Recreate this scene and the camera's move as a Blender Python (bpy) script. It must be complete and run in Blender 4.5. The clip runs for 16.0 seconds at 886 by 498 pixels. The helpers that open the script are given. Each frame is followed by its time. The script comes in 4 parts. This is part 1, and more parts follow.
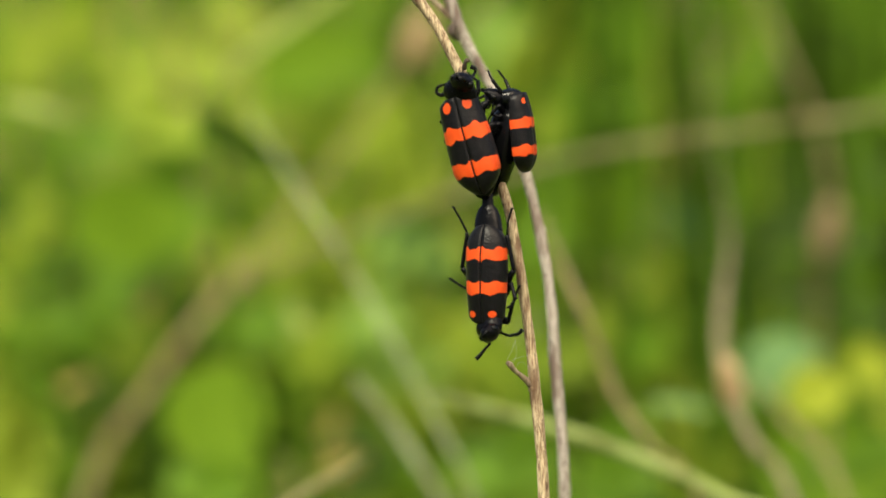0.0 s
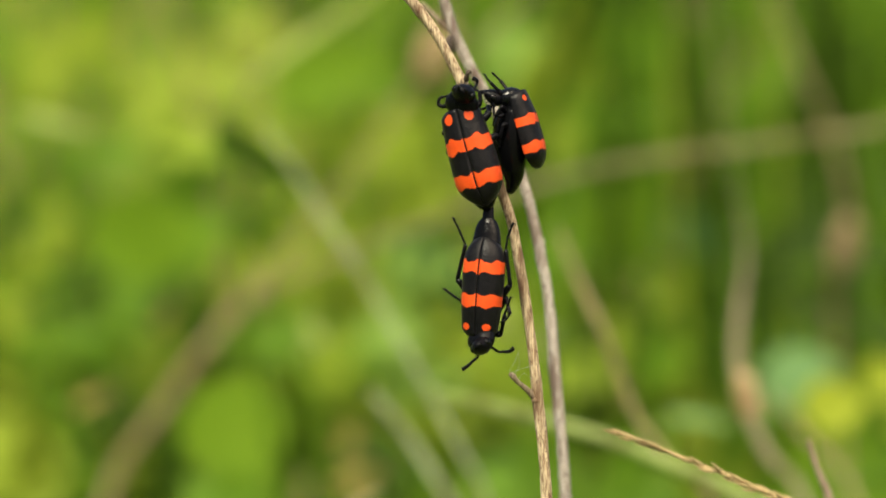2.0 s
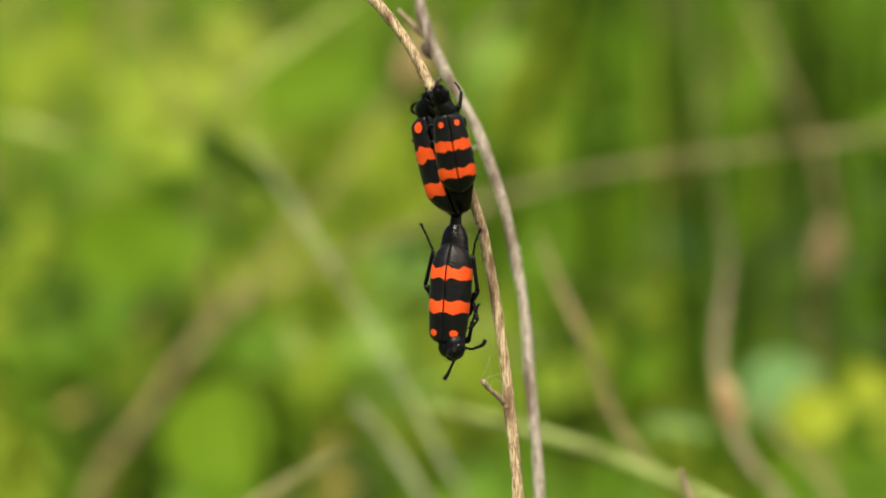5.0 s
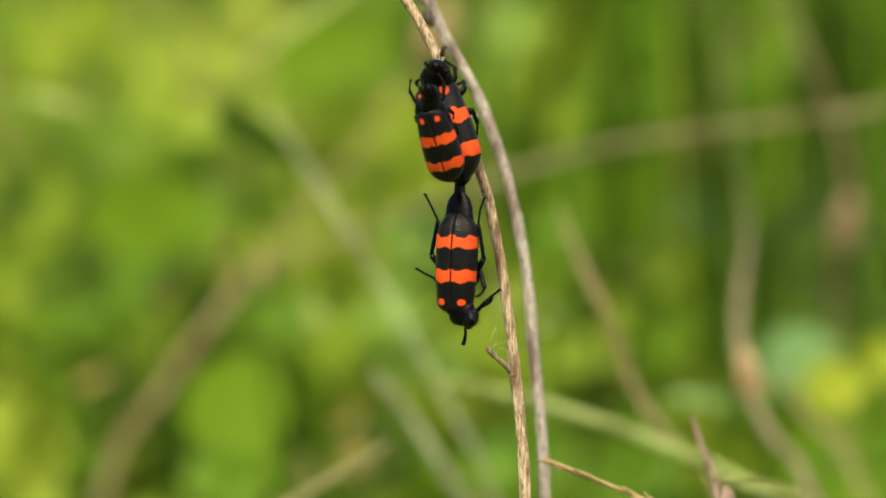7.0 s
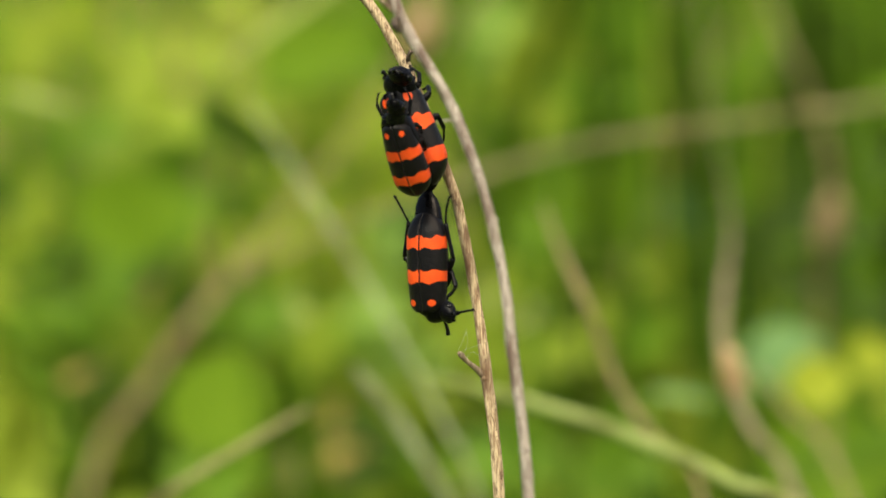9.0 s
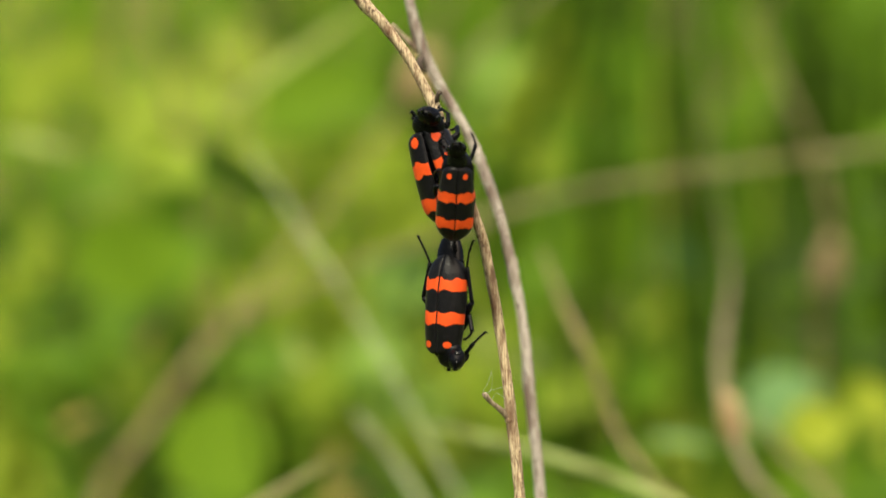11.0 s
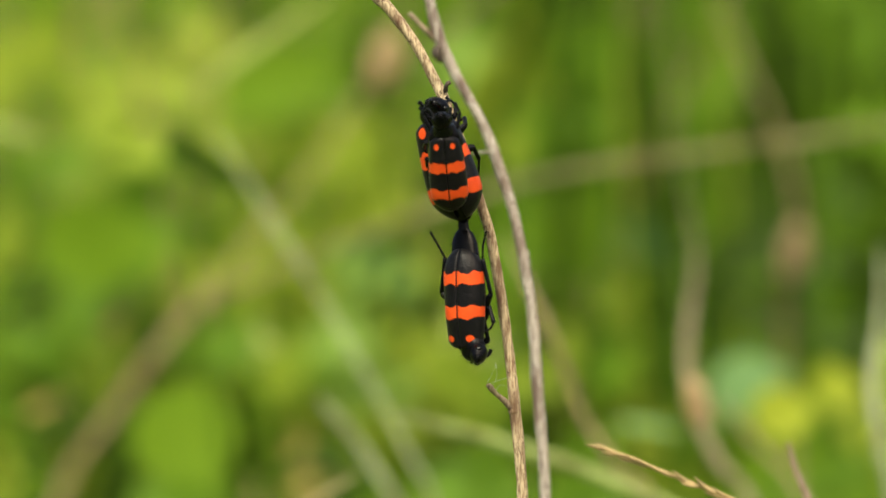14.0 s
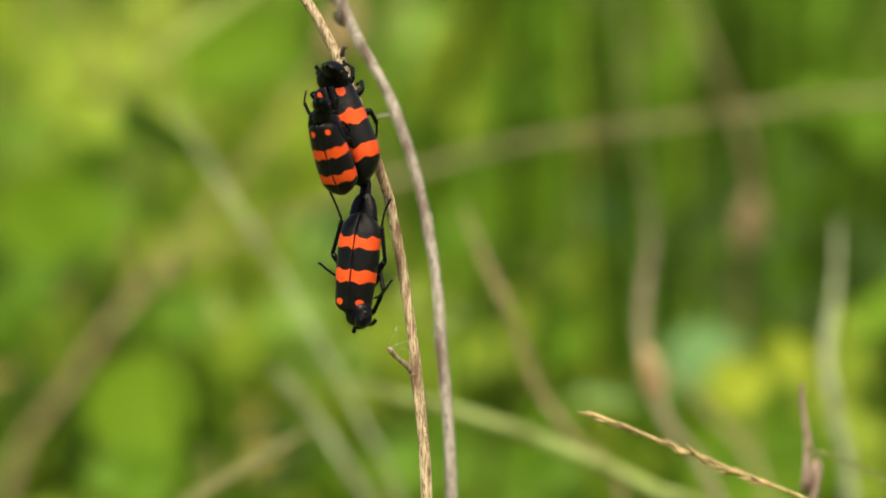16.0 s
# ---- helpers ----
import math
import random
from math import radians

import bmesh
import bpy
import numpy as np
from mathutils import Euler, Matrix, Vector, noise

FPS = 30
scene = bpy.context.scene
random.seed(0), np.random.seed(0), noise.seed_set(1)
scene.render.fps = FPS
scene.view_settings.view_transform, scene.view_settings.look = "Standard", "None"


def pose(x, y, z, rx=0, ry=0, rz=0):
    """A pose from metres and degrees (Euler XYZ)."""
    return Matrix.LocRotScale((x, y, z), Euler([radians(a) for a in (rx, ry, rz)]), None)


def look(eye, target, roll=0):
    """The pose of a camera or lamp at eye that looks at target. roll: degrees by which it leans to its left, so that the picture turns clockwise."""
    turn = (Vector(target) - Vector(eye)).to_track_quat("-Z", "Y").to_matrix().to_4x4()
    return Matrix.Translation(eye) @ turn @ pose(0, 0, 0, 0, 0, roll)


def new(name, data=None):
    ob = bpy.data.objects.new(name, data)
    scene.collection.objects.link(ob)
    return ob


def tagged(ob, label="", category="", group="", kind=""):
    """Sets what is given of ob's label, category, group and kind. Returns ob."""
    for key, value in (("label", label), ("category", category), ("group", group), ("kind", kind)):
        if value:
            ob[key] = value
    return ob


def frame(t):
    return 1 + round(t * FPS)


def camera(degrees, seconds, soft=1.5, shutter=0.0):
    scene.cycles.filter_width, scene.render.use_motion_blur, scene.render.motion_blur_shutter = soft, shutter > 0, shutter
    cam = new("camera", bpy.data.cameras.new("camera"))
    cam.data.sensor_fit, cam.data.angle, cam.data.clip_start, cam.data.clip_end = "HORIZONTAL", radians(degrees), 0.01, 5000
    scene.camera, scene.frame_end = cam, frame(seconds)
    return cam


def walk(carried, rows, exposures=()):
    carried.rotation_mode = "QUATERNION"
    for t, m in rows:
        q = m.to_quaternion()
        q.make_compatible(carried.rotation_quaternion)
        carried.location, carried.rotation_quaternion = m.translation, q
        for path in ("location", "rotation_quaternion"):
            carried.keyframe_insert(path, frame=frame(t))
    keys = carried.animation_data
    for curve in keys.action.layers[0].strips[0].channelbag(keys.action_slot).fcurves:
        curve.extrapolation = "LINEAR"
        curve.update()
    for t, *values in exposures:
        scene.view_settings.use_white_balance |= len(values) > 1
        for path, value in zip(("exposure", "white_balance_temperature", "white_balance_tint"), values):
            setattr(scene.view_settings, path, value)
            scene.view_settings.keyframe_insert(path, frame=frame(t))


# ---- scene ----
# The sight frame: x right, y away from the lens, z up, with its origin on the stem in the picture's middle.
# It stands 0.42 m over the ground and is tipped 8 degrees, as the lens looks down a little.
REACH = 0.80
SIGHT = pose(0, 0, 0.42, -8, 0, 0)
cam = camera(12.0, 16.0, soft=1.7)
cam.data.dof.use_dof = True
cam.data.dof.focus_distance = REACH
cam.data.dof.aperture_fstop = 11.0
cam.data.dof.aperture_blades = 0
# seconds, yaw, pitch
TURNS = [
    (0, 0, 0),
    (0.5, 0.169, -0.069),
    (1, 0.238, -0.061),
    (1.5, 0.246, 0),
    (2, 0.223, 0.184),
    (2.5, 0.146, 0.384),
    (3, 0.223, 0.461),
    (3.5, 0.131, 0.484),
    (4, -0.031, 0.461),
    (6.5, 0.046, -0.023),
    (7, 0.246, -0.092),
    (7.5, 0.323, -0.177),
    (8, 0.369, -0.223),
    (8.5, 0.277, -0.215),
    (9, 0.023, -0.131),
    (11.5, 0, 0.53),
    (12, -0.077, 0.515),
    (12.5, -0.161, 0.361),
    (13, -0.307, 0.284),
    (13.5, -0.361, 0.261),
    (14, -0.453, 0.284),
    (14.5, -0.645, 0.315),
    (15, -0.845, 0.269),
    (15.5, -0.976, 0.154),
    (16, -1.06, -0.108),
]
walk(cam, [(t, SIGHT @ pose(0, -REACH, 0) @ pose(0, 0, 0, 90 + pitch, 0, yaw)) for t, yaw, pitch in TURNS])

# ---- light ----
SUN_ELEVATION, SUN_TURN = 58, -35
world = bpy.data.worlds.new("sky")
scene.world = world
world.use_nodes = True
sky = world.node_tree.nodes.new("ShaderNodeTexSky")
sky.sky_type, sky.sun_disc = "NISHITA", False
sky.sun_elevation, sky.sun_rotation = radians(SUN_ELEVATION), radians(180 + SUN_TURN)
sky.air_density, sky.dust_density, sky.ozone_density = 0.85, 7.0, 0.6
back = world.node_tree.nodes["Background"]
back.inputs["Strength"].default_value = 0.135
world.node_tree.links.new(sky.outputs[0], back.inputs["Color"])
sun = new("sun", bpy.data.lights.new("sun", "SUN"))
sun.data.energy, sun.data.angle, sun.data.color = 3.7, radians(18), (1.0, 0.985, 0.87)
sa, sb = radians(SUN_TURN), radians(SUN_ELEVATION)
sun.matrix_world = look((0, 0, 0), (-math.sin(sa) * math.cos(sb), math.cos(sa) * math.cos(sb), -math.sin(sb)))
scene.view_settings.exposure = 0.26


# ---- materials ----
class Nodes:
    """A node material with short calls for its sums."""

    def __init__(self, name):
        self.mat = bpy.data.materials.new(name)
        self.mat.use_nodes = True
        self.tree = self.mat.node_tree
        self.shader = self.tree.nodes["Principled BSDF"]
        self.out = self.tree.nodes["Material Output"]

    def put(self, socket, value):
        if isinstance(value, bpy.types.NodeSocket):
            self.tree.links.new(value, socket)
        else:
            socket.default_value = value

    def node(self, kind):
        return self.tree.nodes.new(kind)

    def sum(self, op, a, b=0.0, c=0.0):
        n = self.node("ShaderNodeMath")
        n.operation = op
        for socket, value in zip(n.inputs, (a, b, c)):
            self.put(socket, value)
        return n.outputs[0]

    def noise(self, scale, detail=3.0, vector=None, rough=0.55):
        n = self.node("ShaderNodeTexNoise")
        n.inputs["Scale"].default_value, n.inputs["Detail"].default_value = scale, detail
        n.inputs["Roughness"].default_value = rough
        if vector is not None:
            self.put(n.inputs["Vector"], vector)
        return n.outputs["Fac"]

    def blend(self, fac, a, b, mode="MIX"):
        n = self.node("ShaderNodeMix")
        n.data_type, n.blend_type = "RGBA", mode
        self.put(n.inputs[0], fac)
        self.put(n.inputs[6], a)
        self.put(n.inputs[7], b)
        return n.outputs[2]

    def span(self, value, a, b, lo=0.0, hi=1.0):
        n = self.node("ShaderNodeMapRange")
        n.interpolation_type = "SMOOTHSTEP"
        for socket, v in zip(n.inputs, (value, a, b, lo, hi)):
            self.put(socket, v)
        return n.outputs[0]

    def bump(self, height, strength, distance):
        n = self.node("ShaderNodeBump")
        n.inputs["Strength"].default_value, n.inputs["Distance"].default_value = strength, distance
        self.put(n.inputs["Height"], height)
        self.put(self.shader.inputs["Normal"], n.outputs[0])

    def object_coords(self, stretch=None):
        c = self.node("ShaderNodeTexCoord").outputs["Object"]
        if stretch is None:
            return c
        m = self.node("ShaderNodeMapping")
        m.inputs["Scale"].default_value = stretch
        self.put(m.inputs["Vector"], c)
        return m.outputs[0]


def rgb(r, g, b):
    return (r, g, b, 1.0)


def elytron_material(name, bands, spot_wide, spot_long, shift, spot_at=0.105, spot_side=0.5):
    """Black leathery wing case: two ragged orange bands and a round orange spot near the shoulder. UV: side, way along."""
    n = Nodes(name)
    uv = n.node("ShaderNodeUVMap").outputs[0]
    part_uv = n.node("ShaderNodeSeparateXYZ")
    n.put(part_uv.inputs[0], uv)
    u, v = part_uv.outputs[0], part_uv.outputs[1]
    side = n.node("ShaderNodeCombineXYZ")
    n.put(side.inputs[0], n.sum("MULTIPLY", n.sum("ABSOLUTE", u), 1.5))
    n.put(side.inputs[1], n.sum("ADD", n.sum("MULTIPLY", v, 2.6), shift))
    ragged = n.sum("MULTIPLY", n.sum("SUBTRACT", n.noise(2.3, 1.3, side.outputs[0], 0.5), 0.5), 0.055)
    lobes = n.sum("MULTIPLY", n.sum("SINE", n.sum("ADD", n.sum("MULTIPLY", n.sum("ABSOLUTE", u), 7.5), n.sum("MULTIPLY", v, 14))), 0.013)
    w = n.sum("ADD", n.sum("ADD", v, ragged), lobes)
    mask = None
    for a, b in bands:
        band = n.sum("MULTIPLY", n.span(w, a - 0.005, a + 0.005), n.span(w, b + 0.005, b - 0.005))
        mask = band if mask is None else n.sum("ADD", mask, band)
    du = n.sum("DIVIDE", n.sum("SUBTRACT", n.sum("ABSOLUTE", u), spot_side), spot_wide)
    dv = n.sum("DIVIDE", n.sum("SUBTRACT", v, spot_at), spot_long)
    far = n.sum("SQRT", n.sum("ADD", n.sum("MULTIPLY", du, du), n.sum("MULTIPLY", dv, dv)))
    far = n.sum("ADD", far, n.sum("MULTIPLY", ragged, 1.5))
    mask = n.sum("ADD", mask, n.span(far, 1.06, 0.94))
    mask = n.sum("MULTIPLY", mask, n.span(n.sum("ABSOLUTE", u), 0.012, 0.03))
    grain = n.noise(900, 2.0, n.object_coords())
    orange = n.blend(n.noise(420, 3.0, n.object_coords()), rgb(0.66, 0.052, 0.008), rgb(0.90, 0.115, 0.015))
    black = n.blend(grain, rgb(0.002, 0.002, 0.0025), rgb(0.008, 0.0075, 0.0075))
    n.put(n.shader.inputs["Base Color"], n.blend(mask, black, orange))
    n.put(n.shader.inputs["Roughness"], n.span(grain, 0.2, 0.8, 0.3, 0.46))
    n.shader.inputs["Specular IOR Level"].default_value = 0.21
    n.shader.inputs["Specular Tint"].default_value = rgb(1.0, 0.93, 0.80)
    n.shader.inputs["Sheen Weight"].default_value, n.shader.inputs["Sheen Roughness"].default_value = 0.03, 0.4
    n.bump(n.sum("ADD", n.noise(2600, 2.0, n.object_coords()), n.noise(620, 3.0, n.object_coords((1, 1, 1.8)))), 0.5, 0.00016)
    return n.mat


def chitin_material(name, rough, tint, gloss=0.14):
    n = Nodes(name)
    grain = n.noise(1300, 3.0, n.object_coords())
    n.put(n.shader.inputs["Base Color"], n.blend(grain, rgb(*[c * 0.5 for c in tint]), rgb(*tint)))
    n.put(n.shader.inputs["Roughness"], n.span(grain, 0.2, 0.8, rough - 0.08, rough + 0.12))
    n.shader.inputs["Specular IOR Level"].default_value = gloss
    n.shader.inputs["Specular Tint"].default_value = rgb(1.0, 0.93, 0.80)
    n.bump(n.noise(2400, 2.0, n.object_coords()), 0.45, 0.00012)
    return n.mat


def dry_stalk_material(name, pale, dark, size=1.0):
    """Dry plant fibre: long streaks, brown stains, fine furrows."""
    n = Nodes(name)
    streak = n.noise(2600 / size, 5.0, n.object_coords((1, 1, 0.11)), 0.68)
    stain = n.noise(260 / size, 5.0, n.object_coords((1, 1, 0.3)))
    c = n.blend(n.span(streak, 0.36, 0.62), rgb(*dark), rgb(*pale))
    fleck = n.noise(1500 / size, 4.0, n.object_coords((1, 1, 0.4)), 0.65)
    c = n.blend(n.span(fleck, 0.56, 0.66, 0.0, 0.85), c, rgb(dark[0] * 0.35, dark[1] * 0.3, dark[2] * 0.3))
    c = n.blend(n.span(stain, 0.47, 0.66, 0.0, 0.9), c, rgb(dark[0] * 0.6, dark[1] * 0.5, dark[2] * 0.45))
    n.put(n.shader.inputs["Base Color"], c)
    n.shader.inputs["Roughness"].default_value = 0.72
    n.bump(n.sum("ADD", streak, stain), 0.7, 0.0005 * size)
    return n.mat


def leaf_material(name, dark, pale, spread=2.5, glow=0.35):
    """Living leaf: tone differs from leaf to leaf and in patches, light shines through."""
    n = Nodes(name)
    geo = n.node("ShaderNodeNewGeometry")
    patch = n.noise(spread, 2.0, geo.outputs["Position"])
    tone = n.sum("ADD", n.sum("MULTIPLY", geo.outputs["Random Per Island"], 0.55), n.span(patch, 0.3, 0.7, 0.0, 0.45))
    fine = n.noise(90, 3.0, geo.outputs["Position"])
    c = n.blend(tone, rgb(*dark), rgb(*pale))
    c = n.blend(n.span(fine, 0.35, 0.75, 0.0, 0.4), c, rgb(dark[0] * 0.8, dark[1] * 0.85, dark[2] * 0.7))
    n.put(n.shader.inputs["Base Color"], c)
    n.shader.inputs["Roughness"].default_value = 0.6
    n.shader.inputs["Specular IOR Level"].default_value = 0.15
    through_leaf = n.node("ShaderNodeBsdfTranslucent")
    n.put(through_leaf.inputs["Color"], n.blend(0.5, c, rgb(pale[0] * 1.2, pale[1] * 1.2, pale[2] * 0.6)))
    mix = n.node("ShaderNodeMixShader")
    mix.inputs[0].default_value = glow
    n.put(mix.inputs[1], n.shader.outputs[0])
    n.put(mix.inputs[2], through_leaf.outputs[0])
    n.put(n.out.inputs["Surface"], mix.outputs[0])
    return n.mat


def soil_material():
    n = Nodes("soil")
    geo = n.node("ShaderNodeNewGeometry")
    c = n.blend(n.noise(9, 5.0, geo.outputs["Position"]), rgb(0.03, 0.05, 0.012), rgb(0.09, 0.12, 0.03))
    c = n.blend(n.span(n.noise(40, 4.0, geo.outputs["Position"]), 0.5, 0.7), c, rgb(0.10, 0.075, 0.04))
    n.put(n.shader.inputs["Base Color"], c)
    n.shader.inputs["Roughness"].default_value = 0.95
    n.bump(n.noise(120, 4.0, geo.outputs["Position"]), 0.8, 0.01)
    return n.mat


WIDE_BANDS = elytron_material("wing_case_wide_bands", ((0.285, 0.418), (0.628, 0.768)), 0.22, 0.052, 0.0, 0.085)
SLIM_BANDS = elytron_material("wing_case_slim_bands", ((0.305, 0.425), (0.635, 0.755)), 0.17, 0.036, 5.3)
EVEN_BANDS = elytron_material("wing_case_even_bands", ((0.298, 0.425), (0.643, 0.762)), 0.22, 0.035, 9.1, 0.095, 0.55)
CHITIN = chitin_material("black_chitin", 0.34, (0.004, 0.004, 0.0055))
SHINE = chitin_material("glossy_chitin", 0.15, (0.004, 0.005, 0.005), 0.26)
GLAZE = chitin_material("polished_chitin", 0.13, (0.004, 0.004, 0.004), 0.16)
STRAW = dry_stalk_material("straw_stem", (0.72, 0.56, 0.31), (0.23, 0.13, 0.055))
GREY_STRAW = dry_stalk_material("weathered_stem", (0.62, 0.54, 0.41), (0.25, 0.185, 0.13))
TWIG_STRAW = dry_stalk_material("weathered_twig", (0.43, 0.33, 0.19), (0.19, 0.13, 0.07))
RED_STRAW = dry_stalk_material("reddish_stem", (0.44, 0.31, 0.21), (0.27, 0.17, 0.11))
FAR_STRAW = dry_stalk_material("far_straw", (0.37, 0.34, 0.13), (0.23, 0.20, 0.06), 3.0)
FAR_TAN = dry_stalk_material("far_tan", (0.32, 0.27, 0.12), (0.20, 0.165, 0.07), 3.0)
FAR_BROWN = dry_stalk_material("far_brown", (0.43, 0.31, 0.135), (0.29, 0.20, 0.085), 3.0)
FAR_SILVER = dry_stalk_material("far_silver", (0.42, 0.45, 0.24), (0.3, 0.32, 0.15), 3.0)
BARK = dry_stalk_material("dark_bud", (0.11, 0.075, 0.04), (0.05, 0.033, 0.02))
FAR_PALE = dry_stalk_material("far_pale_green", (0.38, 0.44, 0.11), (0.27, 0.34, 0.07), 3.0)
TAN = dry_stalk_material("tan_withered_leaf", (0.62, 0.43, 0.20), (0.46, 0.31, 0.13), 3.0)
OCHRE = dry_stalk_material("ochre_withered", (0.36, 0.28, 0.11), (0.24, 0.17, 0.06), 3.0)
RUST = dry_stalk_material("rusty_withered", (0.44, 0.33, 0.06), (0.34, 0.25, 0.04), 3.0)
GOLD = dry_stalk_material("golden_straw", (0.66, 0.50, 0.20), (0.42, 0.28, 0.10))
SILK = dry_stalk_material("silk", (0.7, 0.7, 0.66), (0.5, 0.5, 0.46))
LIME = leaf_material("lime_leaf", (0.235, 0.325, 0.02), (0.39, 0.465, 0.044))
GREEN = leaf_material("green_leaf", (0.09, 0.188, 0.007), (0.205, 0.345, 0.017))
# Deep green, darkened further: its leaves also stand for shaded gaps between plants.
DEEP = leaf_material("deep_green_leaf_with_shade", (0.026, 0.056, 0.0025), (0.076, 0.134, 0.0055))
BLUISH = leaf_material("bluish_leaf", (0.16, 0.29, 0.085), (0.24, 0.40, 0.13))
# Darkened copy of the bluish leaf, with shade put into its colour.
BLUEDEEP = leaf_material("bluish_leaf_with_shade", (0.025, 0.07, 0.01), (0.055, 0.125, 0.018))
YELLOW = leaf_material("yellowing_leaf", (0.31, 0.37, 0.022), (0.49, 0.54, 0.04))
VIVID = leaf_material("vivid_leaf", (0.16, 0.28, 0.010), (0.19, 0.31, 0.013))
HAZY = leaf_material("downy_pale_leaf", (0.24, 0.38, 0.055), (0.33, 0.47, 0.085))
PALE = leaf_material("pale_leaf", (0.42, 0.50, 0.10), (0.58, 0.64, 0.2))
SOIL = soil_material()


# ---- mesh tools ----
def part(name, bm, material, parent=None, label="", at=None, smooth=True):
    """Links a bmesh as one mesh object, under a thing or a part."""
    mesh = bpy.data.meshes.new(name)
    bmesh.ops.recalc_face_normals(bm, faces=bm.faces)
    bm.to_mesh(mesh)
    bm.free()
    mesh.materials.append(material)
    if smooth:
        for p in mesh.polygons:
            p.use_smooth = True
    ob = new(name, mesh)
    if parent is not None:
        ob.parent = parent
    if at is not None:
        ob.matrix_basis = at
    if label:
        ob["label"] = label
    return ob


def spline(points, steps=6):
    """Points (x, y, z, radius) joined by a smooth line."""
    p = [np.array(q, float) for q in points]
    p = [2 * p[0] - p[1], *p, 2 * p[-1] - p[-2]]
    out = []
    for i in range(1, len(p) - 2):
        for k in range(steps):
            s = k / steps
            out.append(0.5 * (2 * p[i] + (p[i + 1] - p[i - 1]) * s + (2 * p[i - 1] - 5 * p[i] + 4 * p[i + 1] - p[i + 2]) * s ** 2
                              + (3 * p[i] - p[i - 1] - 3 * p[i + 1] + p[i + 2]) * s ** 3))
    out.append(p[-2])
    return out


def tube(bm, points, sides=8, steps=6, rough=0.0, flat=1.0):
    """A tapered stalk along a smooth line; rough: unevenness as a share of the radius."""
    line = spline(points, steps)
    rings = []
    for i, q in enumerate(line):
        a, b = Vector(line[max(i - 1, 0)][:3]), Vector(line[min(i + 1, len(line) - 1)][:3])
        way = (b - a).normalized()
        side = way.cross(Vector((0.02, 1, 0.03))).normalized()
        other = side.cross(way)
        r = max(q[3], 1e-5)
        ring = []
        for k in range(sides):
            w = 2 * math.pi * k / sides
            wob = 1 + rough * noise.noise(Vector((q[0] * 400 + 3 * math.cos(w), q[1] * 400 + 3 * math.sin(w), q[2] * 160)))
            ring.append(bm.verts.new(Vector(q[:3]) + (side * math.cos(w) + other * math.sin(w) * flat) * r * wob))
        rings.append(ring)
    for a, b in zip(rings, rings[1:]):
        for k in range(sides):
            bm.faces.new((a[k], a[(k + 1) % sides], b[(k + 1) % sides], b[k]))
    bm.faces.new(rings[0])
    bm.faces.new(rings[-1])


def blob(bm, centre, radii, turn=(0, 0, 0), u=14, v=10, lump=0.0):
    m = Matrix.Translation(centre) @ Euler([radians(a) for a in turn]).to_matrix().to_4x4() @ Matrix.Diagonal((*radii, 1))
    made = bmesh.ops.create_uvsphere(bm, u_segments=u, v_segments=v, radius=1, matrix=m)
    if lump:
        for w in made["verts"]:
            w.co += (w.co - Vector(centre)) * lump * noise.noise(w.co * (2.2 / max(radii)))


def loft(bm, rings, sides=20):
    """rings: (z, x centre, y centre, half width, dorsal height, ventral height)."""
    rows = []
    for z, x, y, w, dorsal, ventral in rings:
        row = []
        for k in range(sides):
            a = 2 * math.pi * k / sides
            h = dorsal if math.cos(a) > 0 else ventral
            row.append(bm.verts.new((x + w * math.sin(a), y - h * math.cos(a), z)))
        rows.append(row)
    for a, b in zip(rows, rows[1:]):
        for k in range(sides):
            bm.faces.new((a[k], a[(k + 1) % sides], b[(k + 1) % sides], b[k]))
    bm.faces.new(rows[0])
    bm.faces.new(rows[-1])


def blade(bm, base, way, normal, length, width, droop=0.3, fold=0.15, rows=6, tip=0.0, broad=0.45):
    """A leaf: a strip two wide, folded along its rib, that droops as it goes out."""
    way, normal = Vector(way).normalized(), Vector(normal).normalized()
    side = way.cross(normal).normalized()
    p, d = Vector(base), way.copy()
    lines = []
    for i in range(rows + 1):
        s = i / rows
        w = width * 0.5 * (math.sin(math.pi * min(1, s ** (math.log(0.5) / math.log(broad)) * 0.985 + 0.012)) ** 0.75)
        up = side.cross(d).normalized()
        lines.append([bm.verts.new(p - side * w + up * w * fold), bm.verts.new(p), bm.verts.new(p + side * w + up * w * fold)])
        d = (d + Vector((0, 0, -1)) * droop / rows).normalized()
        p = p + d * (length / rows)
    for a, b in zip(lines, lines[1:]):
        bm.faces.new((a[0], a[1], b[1], b[0]))
        bm.faces.new((a[1], a[2], b[2], b[1]))


MM = 0.001


# ---- ground ----
def ground():
    bm = bmesh.new()
    ticks = [-400, -60, -12, -6, *[i * 0.25 for i in range(-16, 33)], 14, 30, 80, 600]
    grid = [[bm.verts.new((x, y, -0.01 + (0.03 * noise.noise(Vector((x * 0.9, y * 0.9, 0))) if abs(x) < 5 and abs(y) < 10 else 0))) for x in ticks] for y in ticks]
    for a, b in zip(grid, grid[1:]):
        for k in range(len(ticks) - 1):
            bm.faces.new((a[k], a[k + 1], b[k + 1], b[k]))
    tagged(part("ground", bm, SOIL), "dark earth with thin green cover", "ground", kind="structure")


ground()


